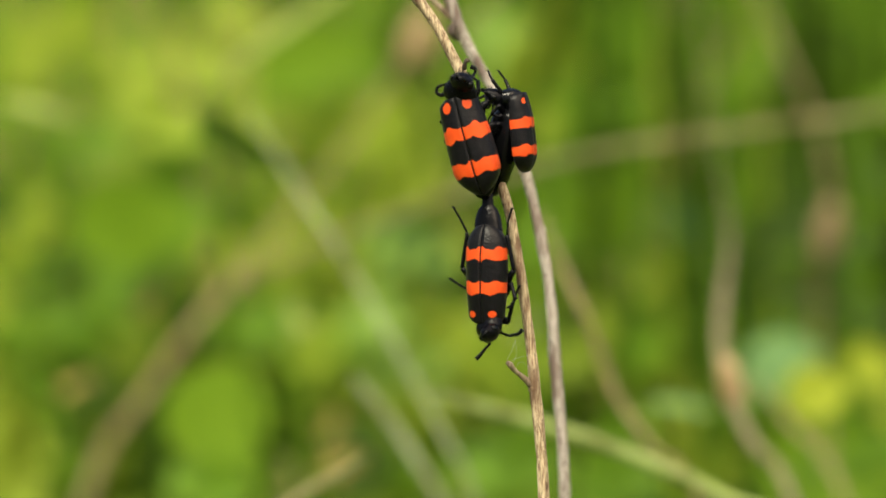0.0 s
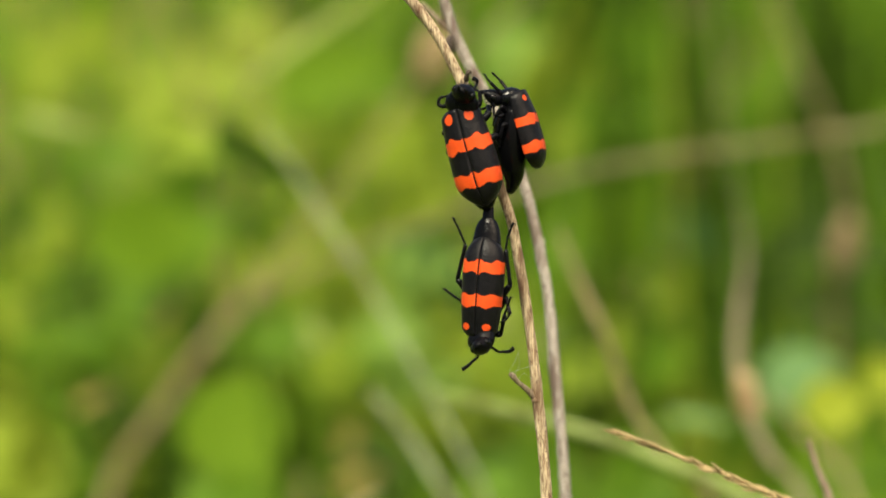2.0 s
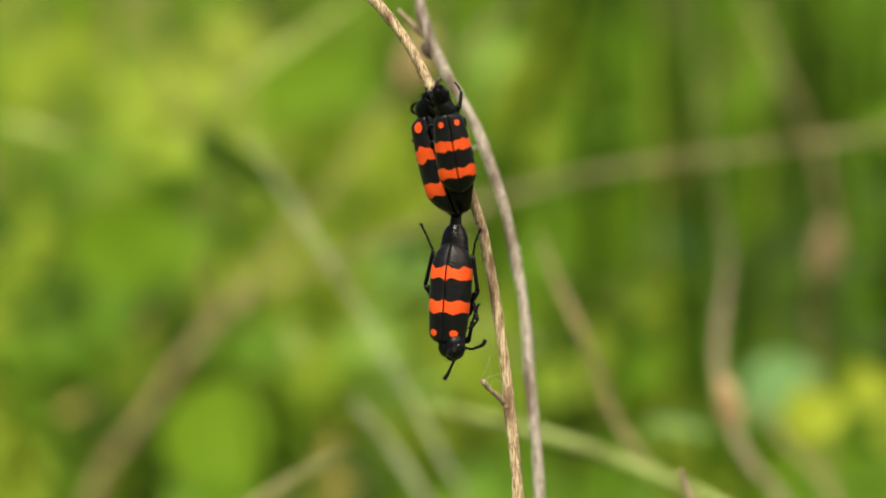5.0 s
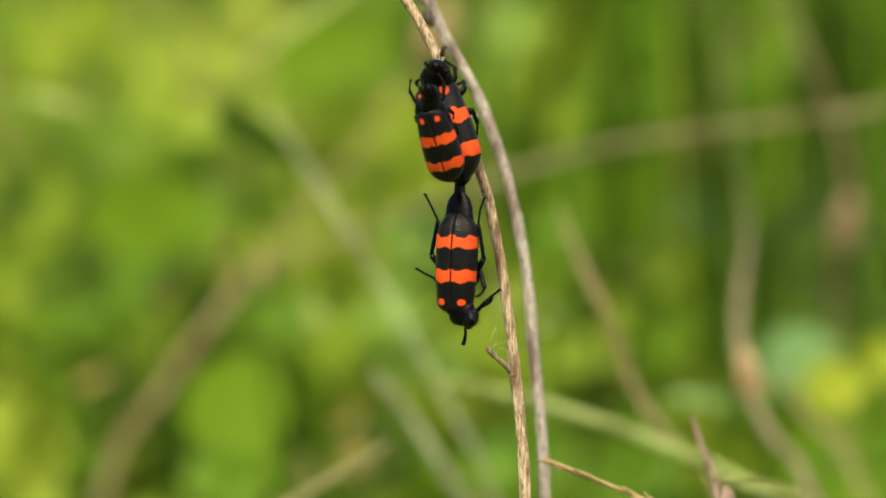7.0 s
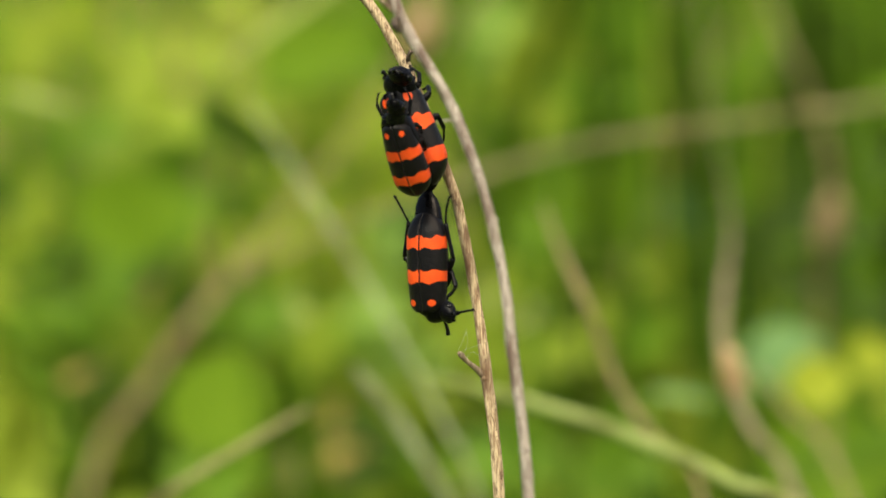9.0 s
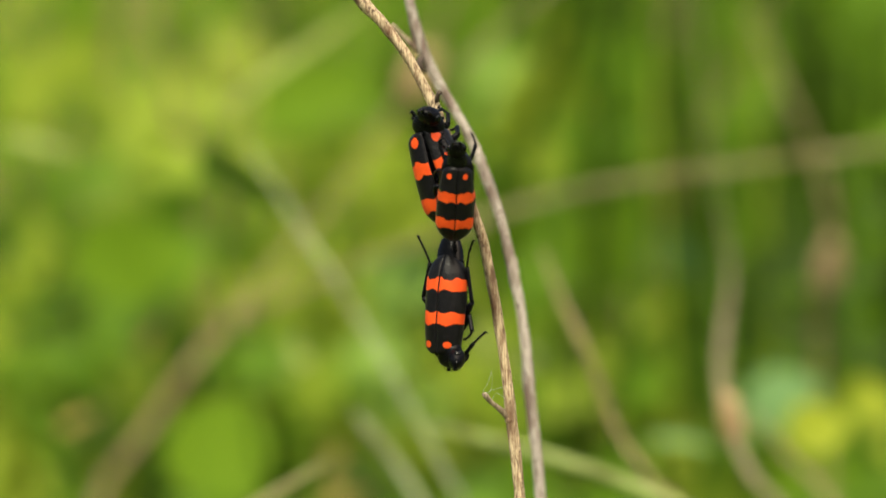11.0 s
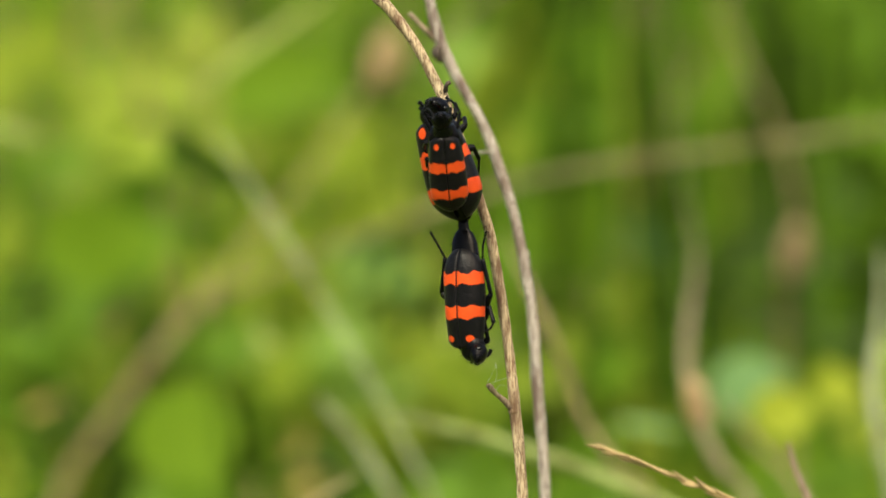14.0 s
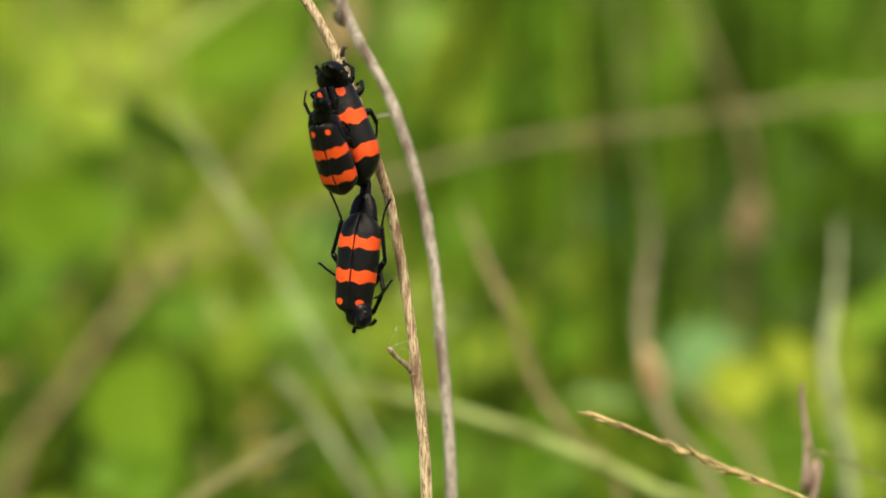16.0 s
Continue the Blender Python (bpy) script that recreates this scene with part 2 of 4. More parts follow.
# ---- the beetles ----
def elytron(s, sign, shoulder, point, girth, tuck):
    """One wing case, shoulder to tip, domed, with a thin edge."""
    bm = bmesh.new()
    uv = bm.loops.layers.uv.new("UVMap")
    along, across = 30, 14
    where = {}
    rows = []
    for i in range(along + 1):
        t = i / along
        w = 4.4 * girth * (shoulder + (1 - shoulder) * math.sin(math.pi / 2 * min(1, t / 0.62)))
        w *= 1 - 0.36 * max(0, (0.08 - t) / 0.08) ** 2
        w *= max(0.0, 1 - max(0, (t - 0.70) / 0.31) ** point) ** 0.7
        h = 3.3 * (0.72 + 0.28 * min(1, t / 0.3)) * max(0.05, 1 - max(0, (t - 0.6) / 0.42) ** 2.4) ** 0.6
        z = 9.5 - 19.0 * (t if t < 0.76 else 0.76 + (t - 0.76) * tuck)
        row = []
        for layer in (1.0, 0.93):
            for k in range(across + 1) if layer == 1.0 else range(across, -1, -1):
                a = math.radians(104) * k / across
                x = sign * (0.06 + (w - 0.06) * math.sin(min(a, math.pi / 2)) ** 0.95 * layer)
                y = -h * (math.cos(a) ** 0.9 if a < math.pi / 2 else math.cos(a)) * layer
                q = bm.verts.new((x * s * MM, y * s * MM, z * s * MM))
                where[q] = (sign * math.sin(min(a, math.pi / 2)), t)
                row.append(q)
        rows.append(row)
    m = len(rows[0])
    for a, b in zip(rows, rows[1:]):
        for k in range(m):
            bm.faces.new((a[k], a[(k + 1) % m], b[(k + 1) % m], b[k]))
    bm.faces.new(rows[0])
    bm.faces.new(rows[-1])
    for f in bm.faces:
        for loop in f.loops:
            loop[uv].uv = where[loop.vert]
    return bm


def antenna(s, points):
    """One beaded feeler that thickens towards its tip."""
    bm = bmesh.new()
    line = spline([(*[c * s * MM for c in p], 0) for p in points], 16)
    n = len(line) - 1
    shaped = []
    for i, q in enumerate(line):
        bead = 0.72 + 0.28 * abs(math.sin(math.pi * 11 * i / n))
        shaped.append((*q[:3], (0.27 + 0.24 * (i / n) ** 2) * bead * (0.35 if i == n else 1) * s * MM))
    tube(bm, shaped, 7, 1)
    return bm


def leg(beetle, s, points, stout=1.0):
    """points: hip, knee, ankle, mid foot, toe. The thigh is the part, shin and foot go with it."""
    p = [np.array(q) * s * MM for q in points]
    hip = p[0]

    def piece(a, b, r0, r1, r2, bend=0.0):
        mid = (a + b) / 2 + np.array((0, bend, 0)) * s * MM
        bm = bmesh.new()
        tube(bm, [(*(a - hip), r0 * stout * s * MM), (*(mid - hip), r1 * stout * s * MM), (*(b - hip), r2 * stout * s * MM)], 8, 4)
        return bm

    thigh = part("leg", piece(p[0], p[1], 0.46, 0.62, 0.44, 0.15), CHITIN, beetle, at=Matrix.Translation(hip))
    part("shin", piece(p[1], p[2], 0.36, 0.34, 0.36), CHITIN, thigh)
    foot = bmesh.new()
    ends = [p[2], *p[3:]]
    joints = []
    for a, b in zip(ends, ends[1:]):
        joints += [a, a * 0.5 + b * 0.5]
    joints.append(ends[-1])
    for a, b in zip(joints, joints[1:]):
        tube(foot, [(*(a - hip), 0.19 * s * MM), (*((a + b) / 2 - hip), 0.25 * s * MM), (*(b - hip), 0.24 * s * MM)], 6, 2)
    for k in (-1, 1):
        tip = ends[-1]
        tube(foot, [(*(tip - hip), 0.12 * s * MM), (*(tip - hip + np.array((0.35 * k, 0.2, 0.15)) * s * MM), 0.08 * s * MM), (*(tip - hip + np.array((0.5 * k, 0.5, 0.1)) * s * MM), 0.02 * s * MM)], 5, 3)
    part("foot", foot, CHITIN, thigh)
    return thigh


def beetle(label, s, pattern, shape, tail, neck_pitch, head_pitch, fore, broad, neck_side, legs, feelers, belly=1.0, curl=0.0, neck_skin=CHITIN):
    """Head +z, back -y. tail: (length past the wing cases, half width); angles in degrees, the head bows towards +y."""
    root = new("blister_beetle")
    tagged(root, label, "beetle", "beetles on the dry stem")
    cases = [part("wing_case", elytron(s, side, *shape), pattern, root, "black leathery wing case with orange bands") for side in (-1, 1)]
    k = s * MM
    bm = bmesh.new()
    reach, wide, *profile = tail
    profile = profile or [(0, 2.9), (0.5, 2.9 + (wide - 2.9) * 0.45), (1, wide)]
    start = -7.6 + 19.0 * 0.24 * (1 - shape[3])
    rings = [(8.8, 0.4), (8.0, 2.6), (6, 3.5), (3, 3.9), (0, 4.0), (-2.4, 3.9), (start + 1.8, 3.5), (start, 2.9)]
    body = [(z * k, 0, 0.6 * k, w * k, w * 0.55 * k, w * 0.9 * belly * k) for z, w in rings]
    steps = 9
    for i in range(1, steps + 1):
        q = i / steps
        w = float(np.interp(q, [a for a, _ in profile], [b for _, b in profile]))
        for dz, grow in ((0.0, 1.0), (0.16, 0.95)):
            z = start - reach * (q - 1 / steps + dz / steps + 0.8 / steps)
            body.append((z * k, 0, (0.6 - 0.3 * q + curl * q * q) * k, w * grow * k, w * grow * 0.62 * k, w * grow * (0.9 - 0.2 * q) * (belly + (1 - belly) * q) * k))
    body.append(((start - reach - 0.5) * k, 0, (0.3 + curl) * k, wide * 0.4 * k, wide * 0.3 * k, wide * 0.3 * k))
    loft(bm, body)
    abdomen = part("abdomen", bm, GLAZE, root, "glossy black ringed abdomen")
    bm = bmesh.new()
    blob(bm, (0, 0.4 * k, 7.5 * k), (2.9 * k, 2.3 * k, 3.0 * k))
    part("thorax", bm, CHITIN, root)
    neck = pose(0, -0.1 * k, 8.9 * k, 0, neck_side, 0) @ pose(0, 0, 0, neck_pitch, 0, 0)
    body_size, k = k, k * fore
    bm = bmesh.new()
    loft(bm, [(z * k, 0, 0.3 * k, w * broad * k, h * k, h * k) for z, w, h in ((-0.4, 1.4, 1.1), (-0.1, 2.0, 1.6), (0.5, 2.3, 1.9), (1.3, 2.38, 2.0), (2.1, 2.2, 1.9), (2.8, 2.0, 1.85), (3.3, 1.75, 1.65), (3.7, 1.3, 1.2), (3.9, 0.6, 0.5))])
    for v in bm.verts:
        v.co.y += 0.16 * k * math.exp(-(v.co.x / (0.5 * k)) ** 2) if v.co.y < 0 else 0
    shield = part("pronotum", bm, neck_skin, root, "dull black narrow neck shield", at=neck)
    skull = pose(0, 0.3 * k, 3.2 * k, head_pitch, 0, 0)
    bm = bmesh.new()
    loft(bm, [(z * k, 0, 0.1 * k, w * broad ** 0.3 * 0.92 * k, h * k, h * k) for z, w, h in ((-0.25, 1.0, 0.8), (0.1, 1.75, 1.4), (0.7, 2.1, 1.65), (1.4, 2.15, 1.6), (2.1, 1.85, 1.4), (2.7, 1.4, 1.1), (3.2, 1.1, 0.8), (3.6, 0.8, 0.5), (3.7, 0.3, 0.2))])
    head = part("head", bm, CHITIN, shield, at=skull)
    bm = bmesh.new()
    for side in (-1, 1):
        tube(bm, [(0.7 * side * k, 0.1 * k, 3.4 * k, 0.32 * k), (0.75 * side * k, 0.2 * k, 4.0 * k, 0.24 * k), (0.2 * side * k, 0.3 * k, 4.5 * k, 0.08 * k)], 7, 4)
    part("jaws", bm, SHINE, shield, at=skull)
    for side in (-1, 1):
        bm = bmesh.new()
        blob(bm, (1.5 * broad ** 0.3 * side * k, 0.1 * k, 1.8 * k), (0.5 * k, 0.7 * k, 0.85 * k))
        part("eye", bm, SHINE, shield, at=skull)
    rnd = random.Random(round(s * 1000))
    for owner, at in ((shield, None), (head, skull)):
        bm = bmesh.new()
        for v in rnd.sample(list(owner.data.vertices), 70):
            tip = (v.normal + 0.5 * Vector([rnd.uniform(-1, 1) for _ in range(3)])).normalized()
            tube(bm, [(*v.co, 0.05 * k), (*(v.co + tip * 0.55 * k + Vector((0, 0, 0.15 * k))), 0.012 * k)], 3, 1)
        part("bristles", bm, CHITIN, shield, "short black bristles", at=at)
    felt = []
    for points in feelers:
        roots = [(neck @ skull @ Vector((1.0 * side * k, -0.5 * k, 2.1 * k))) / body_size for side in (-1, 1)]
        root_at = min(roots, key=lambda q: (q - Vector(points[1])).length)
        base_at = Vector(root_at) * body_size
        feeler = part("antenna", antenna(s, [root_at, *points[1:]]), CHITIN, shield, at=neck.inverted())
        felt.append((feeler, neck.inverted() @ Matrix.Translation(base_at), Matrix.Translation(-base_at)))
    moving = {"root": root, "shield": shield, "neck": neck, "legs": [], "size": s, "abdomen": abdomen, "cases": cases, "feelers": felt}
    for points in legs:
        moving["legs"].append(leg(root, s, points, 1.2))
    return moving


lower = beetle(
    "black beetle with orange bands hanging head down", 0.976, EVEN_BANDS, (0.84, 2.7, 0.93, 1.12), (8.1, 0.85, (0, 3.0), (0.33, 2.7), (0.45, 2.4), (0.56, 2.0), (0.66, 1.2), (0.9, 1.1), (1, 0.8)), 30, 52, 1.02, 1.22, -34,
    [((2.0, 2.6, 3.0), (5.6, 0.8, -1.2), (4.2, 0.2, -8.0), (5.6, -0.2, -10.8), (6.9, -0.5, -13.1)),
     ((-2.0, 2.6, 3.0), (-5.3, 0.8, -0.8), (-4.1, 0.2, -7.6), (-4.5, -0.2, -10.2), (-5.5, -0.5, -12.8)),
     ((1.6, 2.8, 6.0), (3.6, 2.2, 4.6), (4.6, 1.4, 3.0), (6.4, 1.0, 2.0), (8.2, 0.8, 0.8)),
     ((-1.6, 2.8, 5.5), (-4.2, 2.0, 1.6), (-5.5, 1.2, 4.8), (-4.8, 1.0, 6.0), (-4.0, 0.8, 6.4)),
     ((1.3, 2.6, 8.6), (2.9, 2.6, 9.2), (3.2, 2.6, 7.8), (3.4, 2.5, 7.0), (3.5, 2.4, 6.6)),
     ((-1.3, 2.6, 8.6), (-3.4, 2.4, 9.4), (-5.0, 1.6, 5.8), (-6.0, 1.2, 4.2), (-7.0, 1.0, 2.6))],
    [((-0.9, 2.2, 11.9), (0.6, 1.8, 13.0), (1.5, 1.3, 14.3), (2.4, 1.1, 15.3), (3.4, 1.0, 16.1)),
     ((-2.4, 2.2, 11.2), (-3.4, 1.6, 12.0), (-4.8, 1.2, 12.1), (-6.2, 1.0, 12.0), (-7.1, 1.0, 11.2))])
upper = beetle(
    "large black beetle with orange bands gripping the dry stem", 1.04, WIDE_BANDS, (0.82, 1.6, 0.99, 0.86), (2.2, 1.3), 30, 44, 1.08, 1.24, 38,
    [((2.0, 2.6, 2.0), (4.7, 3.2, 3.2), (4.5, 5.4, 0.6), (3.6, 6.4, -1.2), (2.6, 6.6, -2.4)),
     ((-2.0, 2.6, 2.0), (-4.9, 3.2, 2.6), (-4.2, 6.0, -1.0), (-2.0, 7.0, -2.0), (0.2, 7.2, -2.6)),
     ((1.8, 2.8, 6.0), (4.5, 3.4, 7.2), (4.0, 6.0, 8.6), (2.6, 7.0, 8.4), (1.4, 7.0, 9.0)),
     ((-1.8, 2.8, 6.0), (-4.8, 3.4, 6.0), (-3.6, 6.4, 7.4), (-1.8, 7.2, 8.2), (-0.6, 7.2, 8.8)),
     ((1.4, 2.6, 8.6), (3.5, 3.0, 9.6), (3.5, 4.8, 11.4), (2.6, 5.6, 12.4), (1.8, 5.8, 13.2)),
     ((-1.4, 2.6, 8.6), (-2.2, 4.2, 10.2), (-0.4, 5.6, 11.8), (0.6, 5.8, 12.8), (1.4, 5.8, 13.4))],
    [((0.2, 1.6, 11.9), (-1.6, 0.9, 12.3), (-3.0, 0.8, 12.3), (-3.6, 0.8, 11.3), (-2.8, 0.8, 10.6), (-2.0, 0.8, 10.9)),
     ((2.6, 2.4, 12.2), (3.7, 2.2, 12.7), (4.1, 2.4, 13.6), (3.4, 2.6, 14.2))])
rival = beetle(
    "smaller black beetle with orange bands climbing over another", 0.83, SLIM_BANDS, (0.74, 2.3, 0.97, 0.84), (5.0, 1.7), 10, 40, 1.16, 0.86, 0,
    [((2.0, 2.6, 2.0), (3.6, 3.8, 3.0), (3.3, 5.2, 0.4), (3.0, 6.0, -0.8), (2.6, 6.2, -1.8)),
     ((-2.0, 2.6, 2.0), (-4.6, 3.4, 3.0), (-4.6, 5.0, 0.4), (-4.2, 5.8, -0.8), (-3.8, 6.0, -1.8)),
     ((1.8, 2.8, 6.0), (3.5, 3.4, 7.0), (3.7, 5.0, 5.2), (3.4, 5.8, 4.2), (3.0, 6.2, 3.4)),
     ((-1.8, 2.8, 6.0), (-4.3, 2.8, 7.0), (-4.9, 4.6, 5.2), (-4.8, 5.4, 4.2), (-4.5, 5.8, 3.4)),
     ((1.4, 2.6, 8.6), (3.2, 2.6, 10.4), (4.0, 3.8, 13.0), (3.6, 4.4, 14.2), (3.0, 4.8, 15.2)),
     ((-1.4, 2.6, 8.6), (-3.3, 2.6, 10.6), (-4.2, 3.8, 13.0), (-3.9, 4.4, 14.2), (-3.4, 4.8, 15.2))],
    [((-1.3, 1.6, 14.6), (-2.6, 1.2, 15.4), (-3.4, 1.6, 15.0), (-3.8, 2.0, 14.4), (-3.2, 2.2, 13.6)),
     ((1.3, 1.6, 14.6), (2.5, 1.2, 15.4), (3.5, 1.8, 16.6), (3.0, 2.4, 17.2))], 1.65, 1.6, SHINE)

# ---- the two dry stems ----
FORK = Vector((0.0171, 0.0000, -0.0256))
KNOT = Vector((0.0178, 0.0350, -0.0268))
FARTHER = 0.852 / 0.835


def from_fork(points, base, size=1.0):
    return [((x - base.x) * size, (y - base.y) * size, (z - base.z) * size, r * size) for (x, y, z), r in points]


def knots(stem, base, places, material):
    """Swollen rough leaf joints on a stem: place, half width, half height."""
    for p, wide, high in places:
        bm = bmesh.new()
        blob(bm, (0, 0, 0), (wide, wide * 0.9, high), u=14, v=10, lump=0.25)
        part("leaf_joint", bm, material, stem, at=Matrix.Translation(Vector(p) - base))


def straw_stem():
    bm = bmesh.new()
    tube(bm, from_fork([((0.0242, 0.0000, -0.4031), 0.00147), ((0.0232, 0.0000, -0.2101), 0.00138), ((0.0205, 0.0000, -0.0921), 0.00120), ((0.0191, 0.0000, -0.0482), 0.00109), ((0.0184, 0.0000, -0.0364), 0.00106), ((0.0174, 0.0000, -0.0256), 0.00110),
        ((0.0165, 0.0000, -0.0171), 0.00097), ((0.0150, 0.0000, -0.0063), 0.00101), ((0.0132, 0.0000, 0.0044), 0.00097), ((0.0112, 0.0000, 0.0119), 0.00097), ((0.0090, 0.0000, 0.0183), 0.00097), ((0.0058, 0.0000, 0.0280), 0.00101),
        ((0.0017, 0.0000, 0.0371), 0.00101), ((-0.0015, 0.0000, 0.0430), 0.00097), ((-0.0058, 0.0000, 0.0489), 0.00101), ((-0.0097, 0.0000, 0.0532), 0.00110), ((-0.0154, 0.0000, 0.0612), 0.00092), ((-0.0213, 0.0000, 0.0752), 0.00064), ((-0.0240, 0.0000, 0.0902), 0.00037)], FORK), 14, 12, 0.22)
    stem = tagged(new("dry_weed"), "thin straw-coloured dry stem standing in the grass", "dry weed", "dry weeds")
    part("stem", bm, STRAW, stem)
    bm = bmesh.new()
    tube(bm, from_fork([((0.0173, 0.0000, -0.0267), .0007), ((0.0156, -0.0010, -0.0247), .00055), ((0.0137, -0.0020, -0.0231), .00048), ((0.0126, -0.0030, -0.0218), .00055), ((0.0120, -0.0030, -0.0213), .0003)], FORK), 10, 6, 0.3)
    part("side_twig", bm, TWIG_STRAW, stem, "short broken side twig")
    bm = bmesh.new()
    tube(bm, from_fork([((0.0041, -0.0010, 0.0342), .0005), ((0.0043, -0.0020, 0.0352), .0004), ((0.0047, -0.0020, 0.0358), .00045), ((0.0051, -0.0020, 0.0354), .0002)], FORK), 8, 4, 0.3)
    part("bud_scar", bm, BARK, stem, "small dark bud scar")
    for a, b, c in (((0.0123, -0.0030, -0.0213), (0.0140, -0.0040, -0.0206), (0.0165, -0.0010, -0.0200)), ((0.0129, -0.0030, -0.0221), (0.0139, -0.0030, -0.0197), (0.0137, -0.0030, -0.0170)), ((0.0137, -0.0020, -0.0226), (0.0147, -0.0030, -0.0213), (0.0163, -0.0010, -0.0224)), ((0.0121, -0.0030, -0.0209), (0.0130, -0.0040, -0.0193), (0.0137, -0.0030, -0.0174))):
        bm = bmesh.new()
        tube(bm, from_fork([(a, .000022), (b, .00002), (c, .000022)], FORK), 5, 5)
        part("silk_thread", bm, SILK, stem, "fine white silk thread")
    knots(stem, FORK, (((0.0179, 0.0000, -0.0310), .00104, .0026), ((0.0173, -0.0002, -0.0265), .00112, .0009), ((0.0142, 0.0000, -0.0012), .00096, .002)), STRAW)
    return stem


straw = straw_stem()


def grey_stem():
    bm = bmesh.new()
    tube(bm, from_fork([((0.0331, 0.0350, -0.4096), 0.00154), ((0.0298, 0.0350, -0.2193), 0.00145), ((0.0266, 0.0350, -0.0962), 0.00118), ((0.0254, 0.0350, -0.0447), 0.00113), ((0.0249, 0.0350, -0.0335), 0.00108), ((0.0241, 0.0350, -0.0223), 0.00118),
        ((0.0235, 0.0350, -0.0111), 0.00099), ((0.0221, 0.0350, 0.0001), 0.00108), ((0.0204, 0.0350, 0.0091), 0.00099), ((0.0176, 0.0350, 0.0191), 0.00108), ((0.0142, 0.0350, 0.0287), 0.00099),
        ((0.0086, 0.0350, 0.0393), 0.00108), ((0.0057, 0.0350, 0.0460), 0.00118), ((0.0038, 0.0350, 0.0538), 0.00099), ((0.0018, 0.0350, 0.0673), 0.00081), ((0.0007, 0.0350, 0.0863), 0.00054)], KNOT, FARTHER), 14, 12, 0.25)
    stem = tagged(new("dry_weed"), "weathered greyish dry stem with a brown bud", "dry weed", "dry weeds")
    part("stem", bm, GREY_STRAW, stem)
    bm = bmesh.new()
    tube(bm, from_fork([((0.0054, 0.0340, 0.0448), .0004), ((0.0047, 0.0330, 0.0437), .0008), ((0.0051, 0.0330, 0.0425), .0007), ((0.0060, 0.0340, 0.0417), .0003)], KNOT, FARTHER), 9, 5, 0.3)
    part("bud", bm, BARK, stem, "dark brown dry bud")
    bm = bmesh.new()
    tube(bm, from_fork([((0.0049, 0.0350, 0.0460), .0006), ((0.0024, 0.0350, 0.0485), .0005), ((-0.0004, 0.0350, 0.0515), .0004)], KNOT, FARTHER), 8, 5, 0.3)
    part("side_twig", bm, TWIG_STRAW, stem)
    bm = bmesh.new()
    tube(bm, from_fork([((0.0158, 0.0340, 0.0236), .00035), ((0.0136, 0.0380, 0.0238), .0003), ((0.0117, 0.0420, 0.0236), .0002)], KNOT, FARTHER), 8, 4, 0.3)
    part("side_twig", bm, GREY_STRAW, stem)
    knots(stem, KNOT, (((0.0220, 0.0350, 0.0026), .00104, .003), ((0.0245, 0.0350, -0.0239), .00106, .0026)), GREY_STRAW)
    return stem


grey = grey_stem()


# ---- grasses beside the stems ----
def seed_grass():
    """A ripe grass spike, its tip at the origin, that leans in from the side."""
    root = tagged(new("seed_grass"), "straw coloured ripe grass spike leaning over", "grass")
    way = Vector((0.925, 0.0, -0.38))
    bm = bmesh.new()
    tube(bm, [(0, 0, 0, .0002), (*(way * 0.012), .0003), (*(way * 0.03), .00035), (*(way * 0.05), .0004), (0.075, 0.005, -0.036, .0005), (0.11, 0.01, -0.08, .0006), (0.13, 0.01, -0.2, .0007), (0.135, 0.01, -0.5, .0008)], 8, 6, 0.1)
    part("stalk", bm, GOLD, root)
    bm = bmesh.new()
    tube(bm, [(0, 0, 0, .00008), (.0010, 0, 0.0001, .00032), (.0022, 0, 0.0002, .00038), (.0034, 0, 0.0001, .00022), (.0043, 0, 0, .00005)], 6, 2)
    grain = part("spikelet", bm, GOLD, root)
    rnd = random.Random(4)
    for k in range(46):
        m = Matrix.Translation(way * (0.0004 + 0.00085 * k)) @ pose(0, 0, 0, rnd.uniform(-60, 60), 22 + 180 + rnd.uniform(-12, 12), 0) @ pose(0, 0, 0, 0, 0, rnd.uniform(-18, 18))
        if k == 0:
            grain.matrix_basis = m
            continue
        ob = new("spikelet", grain.data)
        ob.parent, ob.matrix_basis = root, m
    return root


spike = seed_grass()


def red_twig():
    root = tagged(new("dry_twig"), "thin reddish dry twig with a pale joint", "twig")
    bm = bmesh.new()
    tube(bm, [(0, 0, 0, .0004), (.0016, 0, -.005, .0006), (.0034, 0, -.0095, .0007), (.0045, 0, -.0127, .0009), (.006, 0, -.022, .0008), (.009, 0.002, -.05, .001), (.012, 0.004, -.4, .0012)], 9, 6, 0.25)
    part("stalk", bm, RED_STRAW, root)
    bm = bmesh.new()
    blob(bm, (.0046, 0, -.0127), (.0011, .0011, .0009), lump=0.3)
    part("joint", bm, FAR_STRAW, root)
    bm = bmesh.new()
    tube(bm, [(.0046, 0, -.0135, .0005), (.009, .001, -.0132, .00028), (.016, .003, -.0140, .00024), (.026, .006, -.0165, .00018)], 6, 5)
    part("side_shoot", bm, FAR_STRAW, root)
    return root


twig = red_twig()


# ---- plants behind, out of focus ----
def spot(p):
    return SIGHT @ Vector(p)


